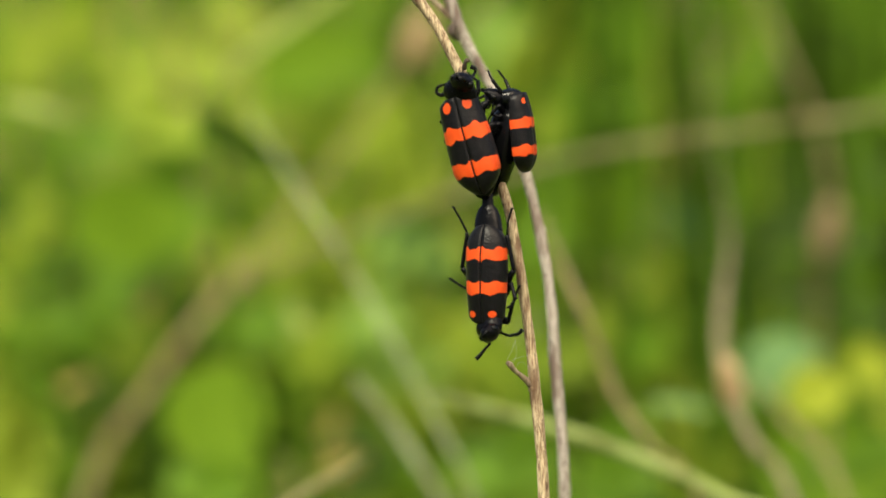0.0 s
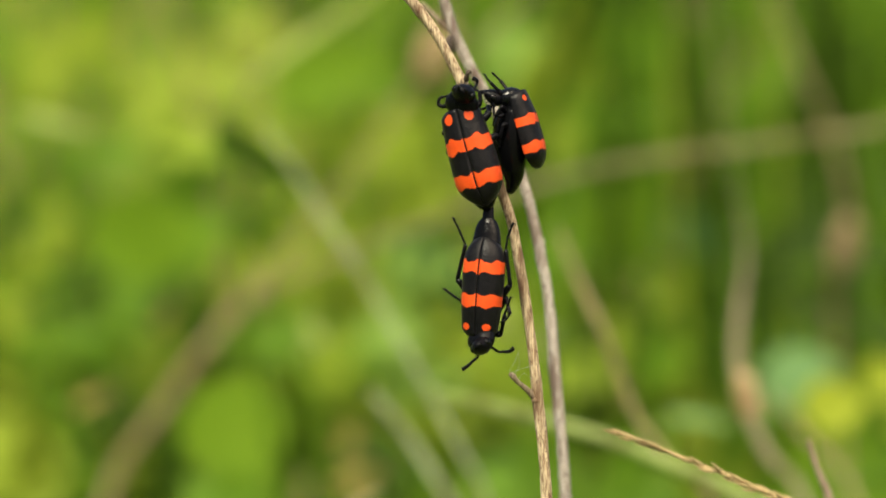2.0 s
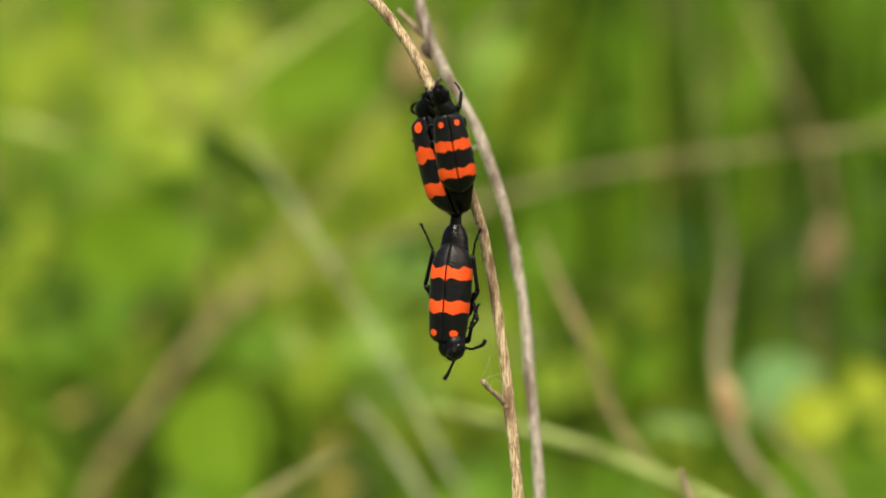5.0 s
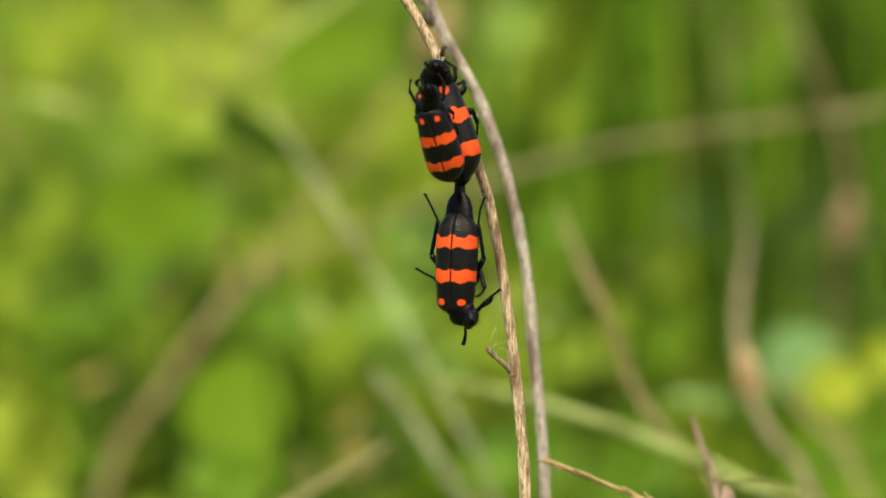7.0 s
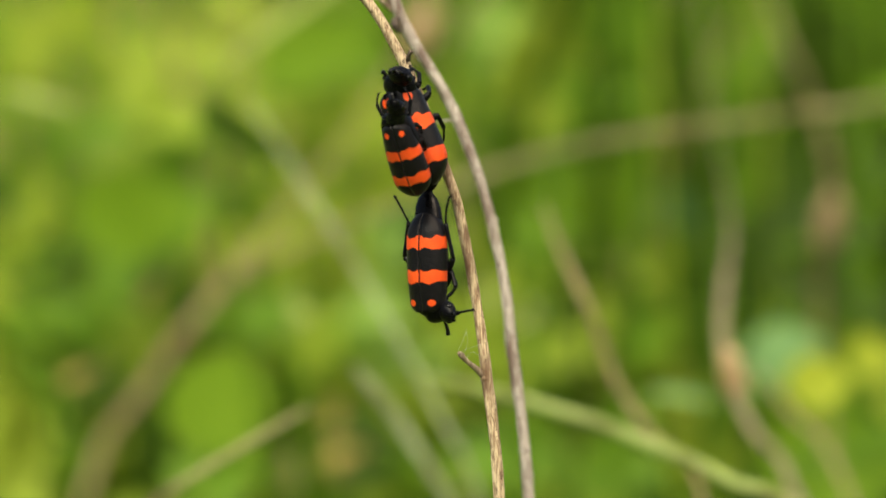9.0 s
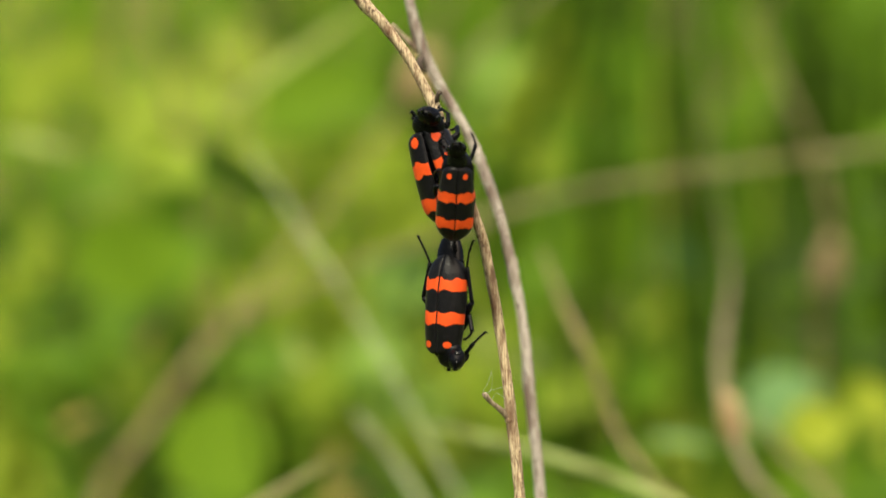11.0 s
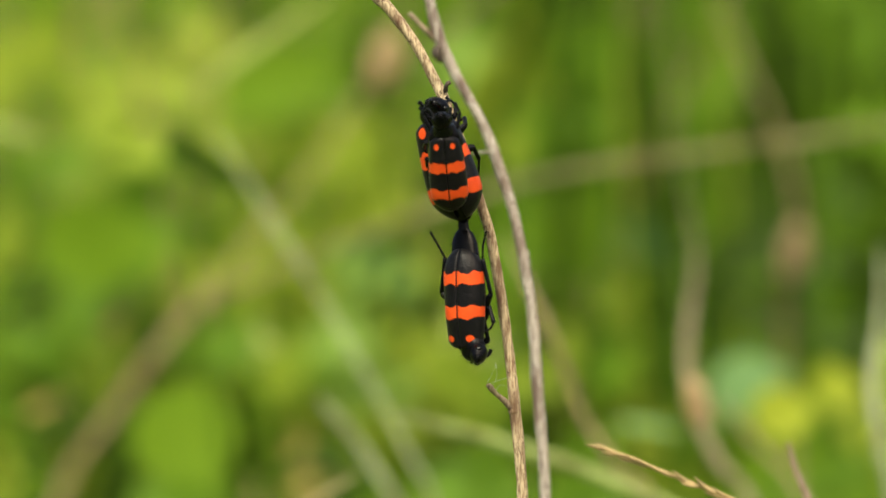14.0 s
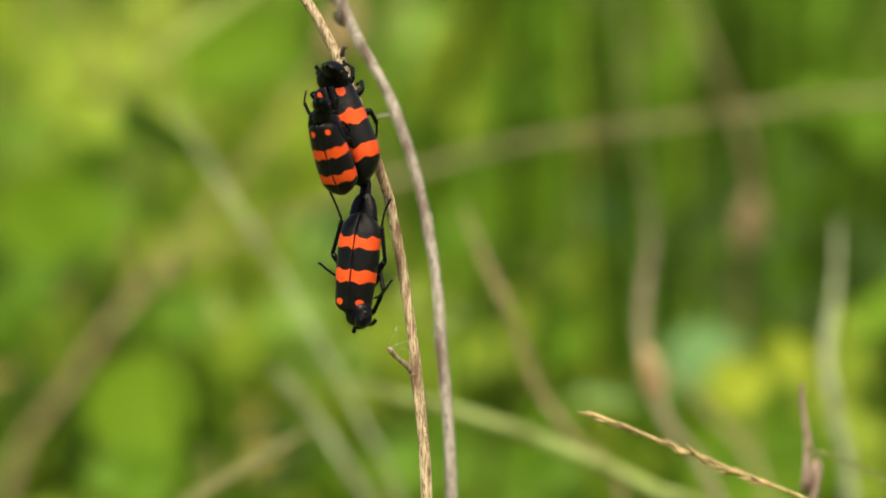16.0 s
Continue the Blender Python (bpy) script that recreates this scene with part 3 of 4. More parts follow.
def stalk(label, material, points, thick=0.7):
    """A dry plant: one stalk with a few swollen joints, rooted in the ground."""
    line = [(*spot(p), r * thick) for p, r in points]
    low = line[0] if line[0][2] < line[-1][2] else line[-1]
    foot = (low[0] + 0.01, low[1] + 0.01, -0.02, low[3])
    line = [foot, *line] if low is line[0] else [*line, foot]
    root = tagged(new("dry_plant"), label, "dry plant", "dry plants behind the beetles")
    root.location = foot[:3]
    line = [(x - foot[0], y - foot[1], z - foot[2], r) for x, y, z, r in line]
    bm = bmesh.new()
    tube(bm, line, 9, 6, 0.15)
    part("stalk", bm, material, root)
    for x, y, z, r in line[2:-2:2]:
        bm = bmesh.new()
        blob(bm, (x, y, z), (r * 1.18, r * 1.18, r * 1.3), u=10, v=6)
        part("joint", bm, material, root)
    return root


brown_stalk = stalk("brown dry stalk leaning through the herbs", FAR_BROWN, [((-0.1639, 0.8000, -0.2272), .004), ((-0.1360, 0.8000, -0.0963), .0045), ((-0.1145, 0.8000, -0.0577), .0045), ((-0.0943, 0.8200, -0.0280), .0042), ((-0.0690, 0.8400, 0.0024), .0026), ((-0.0365, 0.8600, 0.0425), .0019), ((-0.0212, 0.8800, 0.0678), .0019), ((-0.0055, 0.9000, 0.0959), .002), ((0.0082, 0.9000, 0.1279), .002)], 0.46)
stalk("long tan dry stalk lying across the grass", FAR_STRAW, [((-0.0426, 0.6200, 0.0002), .001), ((-0.0236, 0.6200, 0.0088), .0025), ((0.0030, 0.6200, 0.0183), .0028), ((0.0335, 0.6200, 0.0284), .003), ((0.0631, 0.6000, 0.0343), .0032), ((0.0982, 0.6200, 0.0394), .003), ((0.1286, 0.6400, 0.0440), .003), ((0.1768, 0.6400, 0.0492), .003), ((0.2157, 0.5800, 0.0390), .003), ((0.2712, 0.5800, -0.0849), .003)], 0.46)
stalk("pale silvery leaning grass stalk", FAR_SILVER, [((-0.0618, 0.5400, 0.0433), .0010), ((-0.0499, 0.5100, 0.0265), .0016), ((-0.0402, 0.4800, 0.0122), .0023), ((-0.0330, 0.4700, 0.0019), .0023), ((-0.0243, 0.4600, -0.0117), .0018), ((-0.0106, 0.4400, -0.0347), .0018), ((0.0010, 0.4200, -0.0554), .0017), ((0.0090, 0.4000, -0.0722), .0017), ((0.0283, 0.4000, -0.1543), .0018)], 0.37)
stalk("silvery dry grass stalk leaning", FAR_SILVER, [((-0.0271, 0.4500, -0.0375), .0005), ((-0.0206, 0.4400, -0.0444), .002), ((-0.0126, 0.4400, -0.0550), .0021), ((-0.0035, 0.4300, -0.0688), .002), ((0.0026, 0.4300, -0.0806), .002), ((0.0191, 0.4300, -0.1416), .002)], 0.58)
arching = stalk("arching yellow green grass stalk", FAR_PALE, [((-0.0084, 0.3600, -0.0372), .0005), ((0.0070, 0.3400, -0.0403), .0015), ((0.0204, 0.3200, -0.0431), .0018), ((0.0378, 0.3000, -0.0478), .0018), ((0.0544, 0.2800, -0.0537), .0018), ((0.0711, 0.2700, -0.0613), .0018), ((0.0932, 0.2600, -0.0780), .0018), ((0.1046, 0.2600, -0.1647), .002)], 0.95)
stalk("brown crooked dry stalk", FAR_BROWN, [((0.0283, 0.4000, 0.0098), .001), ((0.0318, 0.3800, -0.0014), .002), ((0.0383, 0.3600, -0.0162), .0025), ((0.0429, 0.3600, -0.0278), .0027), ((0.0476, 0.3600, -0.0403), .0028), ((0.0564, 0.3500, -0.0530), .0021), ((0.0685, 0.3200, -0.0689), .0018), ((0.0775, 0.3200, -0.1440), .0018)], 0.36)
stalk("pale olive dry stalk leaning out", FAR_STRAW, [((-0.0008, 0.7000, 0.0646), .001), ((0.0093, 0.7000, 0.0806), .002), ((0.0354, 0.7000, 0.1028), .002), ((0.0736, 0.7000, 0.1249), .002), ((0.1842, 0.7000, 0.1490), .002), ((0.3451, 0.7000, 0.0686), .002), ((0.3953, 0.7000, -0.1727), .002)], 0.5)
bent_stalk = stalk("grey dry stalk with a withered leaf", FAR_TAN, [((0.0990, 0.9000, 0.1330), .0006), ((0.1000, 0.8600, 0.1000), .0007), ((0.0980, 0.7600, 0.0646), .0006), ((0.0930, 0.6300, 0.0300), .0006), ((0.0905, 0.5500, 0.0146), .0009), ((0.0890, 0.5100, 0.0002), .0018), ((0.0844, 0.4700, -0.0135), .0028), ((0.0816, 0.4400, -0.0281), .0032), ((0.0828, 0.4200, -0.0407), .0030), ((0.0878, 0.4000, -0.0545), .0028), ((0.0974, 0.3800, -0.0694), .0027), ((0.1135, 0.3500, -0.1324), .0027)], 0.56)
stalk("thin grey dry stalk leaning", FAR_BROWN, [((0.0988, 0.5500, -0.0414), .001), ((0.1098, 0.5300, -0.0551), .002), ((0.1230, 0.5000, -0.0748), .002), ((0.1422, 0.5000, -0.1497), .002)], 0.45)
seed_stalk = stalk("brown dry stalk with a withered seed head", OCHRE, [((0.1259, 0.9200, 0.1109), .0015), ((0.1370, 0.9000, 0.0800), .0022), ((0.1495, 0.9000, 0.0526), .0026), ((0.1563, 0.9000, 0.0253), .0026), ((0.1541, 0.9000, 0.0048), .003), ((0.1506, 0.9000, -0.0180), .0026), ((0.1563, 0.9000, -0.1046), .0026), ((0.1586, 0.9000, -0.2414), .003)], 0.5)
stalk("pale dry stalk bent at its top", FAR_SILVER, [((0.1404, 0.4500, 0.0069), .0006), ((0.1364, 0.4200, -0.0129), .0014), ((0.1318, 0.4000, -0.0320), .0020), ((0.1334, 0.3900, -0.0509), .0022), ((0.1374, 0.3900, -0.0732), .0022), ((0.1429, 0.3900, -0.1849), .0025)], 0.75)
leaning = stalk("straw coloured stalk leaning low", FAR_STRAW, [((-0.1048, 0.2800, -0.1389), .002), ((-0.0846, 0.2800, -0.0824), .002), ((-0.0657, 0.2800, -0.0643), .0022), ((-0.0513, 0.2800, -0.0549), .0022), ((-0.0357, 0.2900, -0.0459), .0019), ((-0.0271, 0.3000, -0.0411), .0008)], 0.5)


def withered(label, owner, material, p, size, turn):
    bm = bmesh.new()
    blob(bm, (0, 0, 0), size, u=16, v=12, lump=0.35)
    part("withered_leaf", bm, material, owner, label, Matrix.Translation(spot(p) - owner.location) @ pose(0, 0, 0, *turn))


bm = bmesh.new()
tube(bm, [(*(spot(p) - brown_stalk.location), r) for p, r in (((-0.0943, 0.8200, -0.0280), .0018), ((-0.0770, 0.8200, -0.0117), .0015), ((-0.0573, 0.8200, -0.0020), .0012), ((-0.0400, 0.8200, 0.0056), .0005))], 8, 5, 0.15)
part("side_twig", bm, FAR_BROWN, brown_stalk)
withered("tan curled withered leaf", bent_stalk, TAN, (0.0829, 0.4150, -0.0393), (.0036, .0025, .0085), (0, -10, 0))
withered("dull tan withered seed head", seed_stalk, FAR_BROWN, (0.1543, 0.8900, 0.0070), (.0055, .0045, .012), (0, 12, 0))
withered("pale orange withered leaf", brown_stalk, TAN, (-0.0095, 0.8900, 0.0841), (.0062, .003, .012), (0, 20, 0))


def herb_leaf(label, material, p, length, width, way, normal=(0, -0.85, 0.5), droop=0.3):
    """One leaf on its stalk that goes down to the ground."""
    base = spot(p)
    root = tagged(new("herb"), label, "herb", "broad-leaved herbs")
    foot = Vector((base.x + 0.02, base.y + 0.04, -0.01))
    root.location = foot
    way, normal = Vector(way).normalized(), Vector(normal).normalized()
    start = base - foot - way * length * 0.5
    rnd = random.Random(label + str(round(base.x * 1000)))
    side = way.cross(normal)
    few = width < 0.5 * length or material in (YELLOW, BLUISH, VIVID)
    for k in range(1 if few else 5):
        size = 1.0 if few else 0.72 if k == 0 else rnd.uniform(0.3, 0.55)
        off = Vector((0, 0, 0)) if k == 0 else way * rnd.uniform(-0.45, 0.45) * length + side * rnd.uniform(-0.5, 0.5) * width + Vector((0, rnd.uniform(-0.03, 0.04), 0))
        turn = Matrix.Rotation(0 if k == 0 else rnd.uniform(-1.2, 1.2), 3, normal)
        tip = (turn @ way).normalized()
        face = (normal + 0.5 * Vector((rnd.uniform(-1, 1), rnd.uniform(-0.4, 0.4), rnd.uniform(-1, 1)))).normalized()
        bm = bmesh.new()
        blade(bm, base - foot + off - tip * length * size * 0.5, tip, face, length * size, width * size * rnd.uniform(0.8, 1.15), droop, 0.18, 12, broad=0.42)
        for v in bm.verts:
            v.co += 0.08 * width * noise.noise_vector(v.co * (2.5 / width))
        part("leaf", bm, material, root)
    bm = bmesh.new()
    mid = (start + Vector((0, 0, 0))) * 0.6
    tube(bm, [(0, 0, 0, .0022), (mid.x + 0.01, mid.y, mid.z, .0016), (start.x, start.y, start.z, .001)], 6, 5)
    part("leaf_stalk", bm, GREEN, root)
    return root


herb_leaf("round vivid green herb leaf on a thin stalk", VIVID, (-0.0764, 0.6500, -0.0560), 0.037, 0.035, (0.3, 0.1, 0.6), (-0.1, -0.75, 0.65), 0.15)
herb_leaf("round lime green herb leaf", LIME, (-0.1980, 1.2000, 0.0070), 0.038, 0.034, (0.6, -0.2, 0.3))
herb_leaf("round lime green herb leaf", LIME, (-0.1628, 0.8000, -0.0770), 0.043, 0.034, (0.3, -0.2, 0.8))
herb_leaf("dark green folded narrow leaf", DEEP, (-0.0640, 0.5300, 0.0332), 0.032, 0.011, (0.82, 0, -0.56), droop=0.05)
herb_leaf("yellowing rounded herb leaf", YELLOW, (0.1285, 0.6500, -0.0480), 0.024, 0.021, (0.8, -0.2, 0.3))
herb_leaf("yellowing rounded herb leaf", YELLOW, (0.1622, 0.8000, -0.0438), 0.021, 0.018, (0.8, -0.2, 0.3))
herb_leaf("bluish green rounded herb leaf", BLUISH, (0.1268, 0.8000, -0.0427), 0.034, 0.032, (0.8, -0.2, 0.5))
herb_leaf("grey green narrow leaf held level", BLUISH, (0.0794, 0.6000, -0.0509), 0.023, 0.004, (1, -0.1, 0.02))
herb_leaf("broad vivid green herb leaf", VIVID, (0.1586, 0.9000, -0.0852), 0.068, 0.039, (0.9, -0.2, 0.2))
herb_leaf("broad mid green herb leaf", GREEN, (-0.0547, 1.2000, 0.0941), 0.051, 0.040, (0.8, -0.2, 0.3))
herb_leaf("broad mid green herb leaf", GREEN, (-0.1217, 1.2000, 0.0164), 0.062, 0.040, (0.8, -0.2, 0.3))
herb_leaf("broad mid green herb leaf", GREEN, (-0.1861, 1.2000, -0.0346), 0.046, 0.032, (0.8, -0.1, 0.3))
# The dark leaves at right carry the shade of the gaps in their colour.
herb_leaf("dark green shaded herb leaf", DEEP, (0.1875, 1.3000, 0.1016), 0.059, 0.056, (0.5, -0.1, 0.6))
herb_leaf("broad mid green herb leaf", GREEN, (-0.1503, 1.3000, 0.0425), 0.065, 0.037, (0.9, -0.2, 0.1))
# Two dark leaves that imitate shaded gaps among the lime herbs.
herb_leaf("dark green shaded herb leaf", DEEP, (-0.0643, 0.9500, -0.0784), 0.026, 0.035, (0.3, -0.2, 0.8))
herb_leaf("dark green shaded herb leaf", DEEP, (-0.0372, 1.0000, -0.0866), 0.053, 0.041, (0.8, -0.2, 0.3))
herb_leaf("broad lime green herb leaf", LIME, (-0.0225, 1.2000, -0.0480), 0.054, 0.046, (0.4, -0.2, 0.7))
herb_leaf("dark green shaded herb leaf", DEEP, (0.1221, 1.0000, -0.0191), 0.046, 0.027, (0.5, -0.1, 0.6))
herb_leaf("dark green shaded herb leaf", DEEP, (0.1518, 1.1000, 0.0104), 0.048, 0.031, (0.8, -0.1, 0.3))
# Left: a shaded gap drawn as a dark leaf.
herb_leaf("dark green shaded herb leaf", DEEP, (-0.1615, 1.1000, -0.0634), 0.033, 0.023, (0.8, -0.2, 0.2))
# Right-hand gaps in shade, made as clusters of darkened leaves.
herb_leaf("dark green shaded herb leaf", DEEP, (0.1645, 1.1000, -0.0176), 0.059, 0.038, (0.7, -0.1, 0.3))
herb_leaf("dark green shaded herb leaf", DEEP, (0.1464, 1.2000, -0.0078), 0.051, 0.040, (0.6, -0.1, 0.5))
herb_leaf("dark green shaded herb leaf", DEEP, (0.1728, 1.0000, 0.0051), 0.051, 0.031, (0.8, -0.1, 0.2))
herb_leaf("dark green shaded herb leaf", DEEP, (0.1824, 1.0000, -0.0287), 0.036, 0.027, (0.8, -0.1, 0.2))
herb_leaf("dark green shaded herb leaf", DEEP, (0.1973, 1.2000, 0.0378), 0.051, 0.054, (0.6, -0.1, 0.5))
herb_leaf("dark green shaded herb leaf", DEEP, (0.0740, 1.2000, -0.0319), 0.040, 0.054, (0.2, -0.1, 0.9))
# Bluish dark patches: the shade lies in the leaf colour itself.
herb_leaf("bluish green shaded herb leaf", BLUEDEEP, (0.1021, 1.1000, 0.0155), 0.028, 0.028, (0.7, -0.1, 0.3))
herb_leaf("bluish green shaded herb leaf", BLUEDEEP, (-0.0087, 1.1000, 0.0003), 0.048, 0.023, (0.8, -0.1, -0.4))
herb_leaf("small ochre withered herb leaf", OCHRE, (-0.0666, 1.0000, -0.1006), 0.017, 0.014, (0.5, -0.2, 0.6))
herb_leaf("broad lime green herb leaf", LIME, (-0.0571, 1.1000, -0.0456), 0.048, 0.043, (0.5, -0.2, 0.6))
herb_leaf("broad mid green herb leaf", GREEN, (-0.1532, 1.3000, -0.0166), 0.073, 0.053, (0.8, -0.2, 0.4))
herb_leaf("broad lime green herb leaf", LIME, (-0.0743, 1.3000, 0.0031), 0.056, 0.053, (0.6, -0.2, 0.5))
herb_leaf("broad lime green herb leaf", LIME, (-0.2135, 1.4000, 0.1035), 0.068, 0.056, (0.5, -0.2, 0.6))
herb_leaf("broad lime green herb leaf", LIME, (-0.1339, 1.4000, 0.0947), 0.086, 0.044, (0.9, -0.2, 0.2))
herb_leaf("rounded vivid green herb leaf", VIVID, (-0.0596, 1.1000, 0.0881), 0.059, 0.036, (0.7, -0.2, 0.4))
herb_leaf("broad lime green herb leaf", LIME, (-0.0884, 1.3000, 0.0707), 0.065, 0.048, (0.8, -0.2, 0.2))
herb_leaf("broad lime green herb leaf", LIME, (-0.0236, 1.3000, 0.0538), 0.056, 0.048, (0.3, -0.2, 0.7))
herb_leaf("broad lime green herb leaf", LIME, (0.0411, 1.3000, 0.0904), 0.056, 0.053, (0.4, -0.2, 0.7))
# Again shade between the right-hand plants, given as dark leaf colour.
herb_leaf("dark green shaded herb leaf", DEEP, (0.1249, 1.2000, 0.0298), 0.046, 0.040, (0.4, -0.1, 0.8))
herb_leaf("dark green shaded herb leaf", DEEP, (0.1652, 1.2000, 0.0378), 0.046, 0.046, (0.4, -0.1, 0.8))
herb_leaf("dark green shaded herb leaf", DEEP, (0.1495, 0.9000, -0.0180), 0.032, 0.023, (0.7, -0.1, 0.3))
herb_leaf("small pale green herb leaf", PALE, (0.0165, 0.7000, -0.0213), 0.009, 0.009, (0.5, -0.2, 0.6))
herb_leaf("small pale green herb leaf", PALE, (0.0314, 0.7000, -0.0257), 0.010, 0.009, (0.5, -0.2, 0.6))
herb_leaf("small pale green herb leaf", PALE, (-0.0501, 0.7000, -0.0259), 0.012, 0.007, (0.8, -0.2, 0.3))
herb_leaf("small pale green herb leaf", PALE, (-0.1436, 0.7000, 0.0515), 0.030, 0.003, (1, -0.1, -0.1))
herb_leaf("broad lime green herb leaf", LIME, (0.2066, 1.0000, -0.0842), 0.056, 0.046, (0.8, -0.2, 0.3))
herb_leaf("broad lime green herb leaf", LIME, (0.1836, 0.8000, -0.0470), 0.026, 0.024, (0.8, -0.2, 0.3))
# Far right: leaf colour darkened in place of a shaded gap.
herb_leaf("dark green shaded herb leaf", DEEP, (0.2206, 1.1000, -0.0099), 0.051, 0.043, (0.8, -0.2, 0.3))
herb_leaf("broad mid green herb leaf", GREEN, (0.2466, 1.3000, 0.0735), 0.059, 0.053, (0.8, -0.2, 0.3))
herb_leaf("broad mid green herb leaf", GREEN, (0.0763, 1.0000, -0.0963), 0.053, 0.036, (0.8, -0.2, 0.3))
herb_leaf("broad lime green herb leaf", LIME, (0.1162, 1.1000, -0.0914), 0.051, 0.038, (0.8, -0.2, 0.3))
herb_leaf("broad mid green herb leaf", GREEN, (0.1565, 1.3000, 0.0876), 0.056, 0.053, (0.5, -0.1, 0.6))
# Upper right: shade put into this leaf's colour.
herb_leaf("dark green shaded herb leaf", DEEP, (0.2044, 1.3000, 0.0707), 0.056, 0.053, (0.5, -0.1, 0.6))
herb_leaf("broad mid green herb leaf", GREEN, (-0.0815, 1.2000, -0.0346), 0.056, 0.040, (0.8, -0.2, 0.3))
herb_leaf("broad mid green herb leaf", GREEN, (0.0637, 1.4000, 0.0062), 0.059, 0.059, (0.8, -0.2, 0.3))
herb_leaf("broad lime green herb leaf", LIME, (0.0667, 1.4000, 0.1124), 0.044, 0.050, (0.3, -0.2, 0.8))
herb_leaf("broad mid green herb leaf", GREEN, (0.0833, 1.3000, 0.0707), 0.056, 0.053, (0.5, -0.1, 0.6))
herb_leaf("rounded mid green herb leaf", GREEN, (-0.0824, 0.8000, -0.0877), 0.036, 0.028, (0.8, -0.2, 0.3))
herb_leaf("rounded vivid green herb leaf", VIVID, (-0.1411, 1.1000, 0.0155), 0.061, 0.038, (0.8, -0.2, 0.3))
herb_leaf("broad mid green herb leaf", GREEN, (0.1586, 0.9000, -0.0773), 0.064, 0.027, (0.8, -0.2, 0.2))
# Dark leaf colour here imitates shade around the vivid leaf.
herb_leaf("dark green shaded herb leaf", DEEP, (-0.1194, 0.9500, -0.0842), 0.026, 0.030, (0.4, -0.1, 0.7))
herb_leaf("small rusty withered herb leaf", RUST, (-0.0442, 0.9000, -0.0704), 0.011, 0.011, (0.5, -0.2, 0.6))
herb_leaf("broad lime green herb leaf", LIME, (0.0231, 1.2000, -0.0534), 0.056, 0.046, (0.6, -0.2, 0.5))
herb_leaf("broad lime green herb leaf", LIME, (-0.0118, 1.2000, -0.0748), 0.054, 0.040, (0.7, -0.2, 0.4))
herb_leaf("broad lime green herb leaf", LIME, (-0.0405, 1.3000, -0.0110), 0.056, 0.042, (0.7, -0.2, 0.4))
herb_leaf("broad mid green herb leaf", GREEN, (0.0232, 1.0000, -0.0939), 0.063, 0.039, (0.9, -0.2, 0.2))

herb_leaf("broad lime green herb leaf", LIME, (-0.1298, 1.2000, 0.0590), 0.056, 0.044, (0.9, -0.2, 0.1))
herb_leaf("broad lime green herb leaf", LIME, (-0.0370, 1.2000, 0.0590), 0.050, 0.042, (0.6, -0.2, 0.5))
herb_leaf("broad lime green herb leaf", LIME, (-0.0260, 1.2000, 0.0200), 0.050, 0.042, (0.7, -0.2, 0.4))
herb_leaf("broad mid green herb leaf", GREEN, (0.0800, 1.2000, 0.0995), 0.050, 0.044, (0.5, -0.2, 0.6))
herb_leaf("rounded vivid green herb leaf", VIVID, (0.0760, 1.2000, 0.0200), 0.044, 0.038, (0.2, -0.2, 0.9))
herb_leaf("downy pale green herb leaf", HAZY, (-0.0214, 1.1000, -0.0023), 0.044, 0.036, (0.5, -0.2, 0.6))
herb_leaf("downy pale green herb leaf", HAZY, (-0.0265, 1.1000, -0.0303), 0.046, 0.038, (0.7, -0.2, 0.4))
herb_leaf("downy pale green herb leaf", HAZY, (-0.0214, 1.1000, -0.0532), 0.042, 0.036, (0.4, -0.2, 0.7))
herb_leaf("downy pale green herb leaf", HAZY, (0.0250, 1.1000, 0.0970), 0.034, 0.028, (0.6, -0.2, 0.6))
herb_leaf("broad lime green herb leaf", LIME, (0.0550, 1.1000, -0.0500), 0.040, 0.032, (0.8, -0.2, 0.3))
herb_leaf("small rusty withered herb leaf", RUST, (-0.1180, 0.9000, -0.0205), 0.018, 0.004, (0.4, -0.2, 0.7))
herb_leaf("small rusty withered herb leaf", RUST, (-0.1490, 0.9000, -0.0545), 0.022, 0.004, (0.7, -0.2, 0.5))
herb_leaf("small rusty withered herb leaf", RUST, (-0.0420, 0.9000, -0.0863), 0.018, 0.010, (0.7, -0.2, 0.4))
# Small dark leaves in front, coloured as the shaded gaps at left.
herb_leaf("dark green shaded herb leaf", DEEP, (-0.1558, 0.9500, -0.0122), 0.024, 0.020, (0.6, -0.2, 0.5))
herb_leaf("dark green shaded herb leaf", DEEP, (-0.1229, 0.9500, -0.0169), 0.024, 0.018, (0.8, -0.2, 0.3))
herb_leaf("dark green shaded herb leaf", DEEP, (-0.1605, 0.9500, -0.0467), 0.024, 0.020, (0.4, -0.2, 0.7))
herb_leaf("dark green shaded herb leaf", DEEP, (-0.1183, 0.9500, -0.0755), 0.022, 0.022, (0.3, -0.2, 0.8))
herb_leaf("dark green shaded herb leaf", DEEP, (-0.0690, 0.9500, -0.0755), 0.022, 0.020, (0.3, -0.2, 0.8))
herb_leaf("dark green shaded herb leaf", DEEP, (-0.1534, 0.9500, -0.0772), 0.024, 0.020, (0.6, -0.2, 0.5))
herb_leaf("long pale green grass leaf leaning", PALE, (-0.0549, 0.7500, 0.0844), 0.072, 0.0042, (0.8, 0, 0.6), droop=0.05)


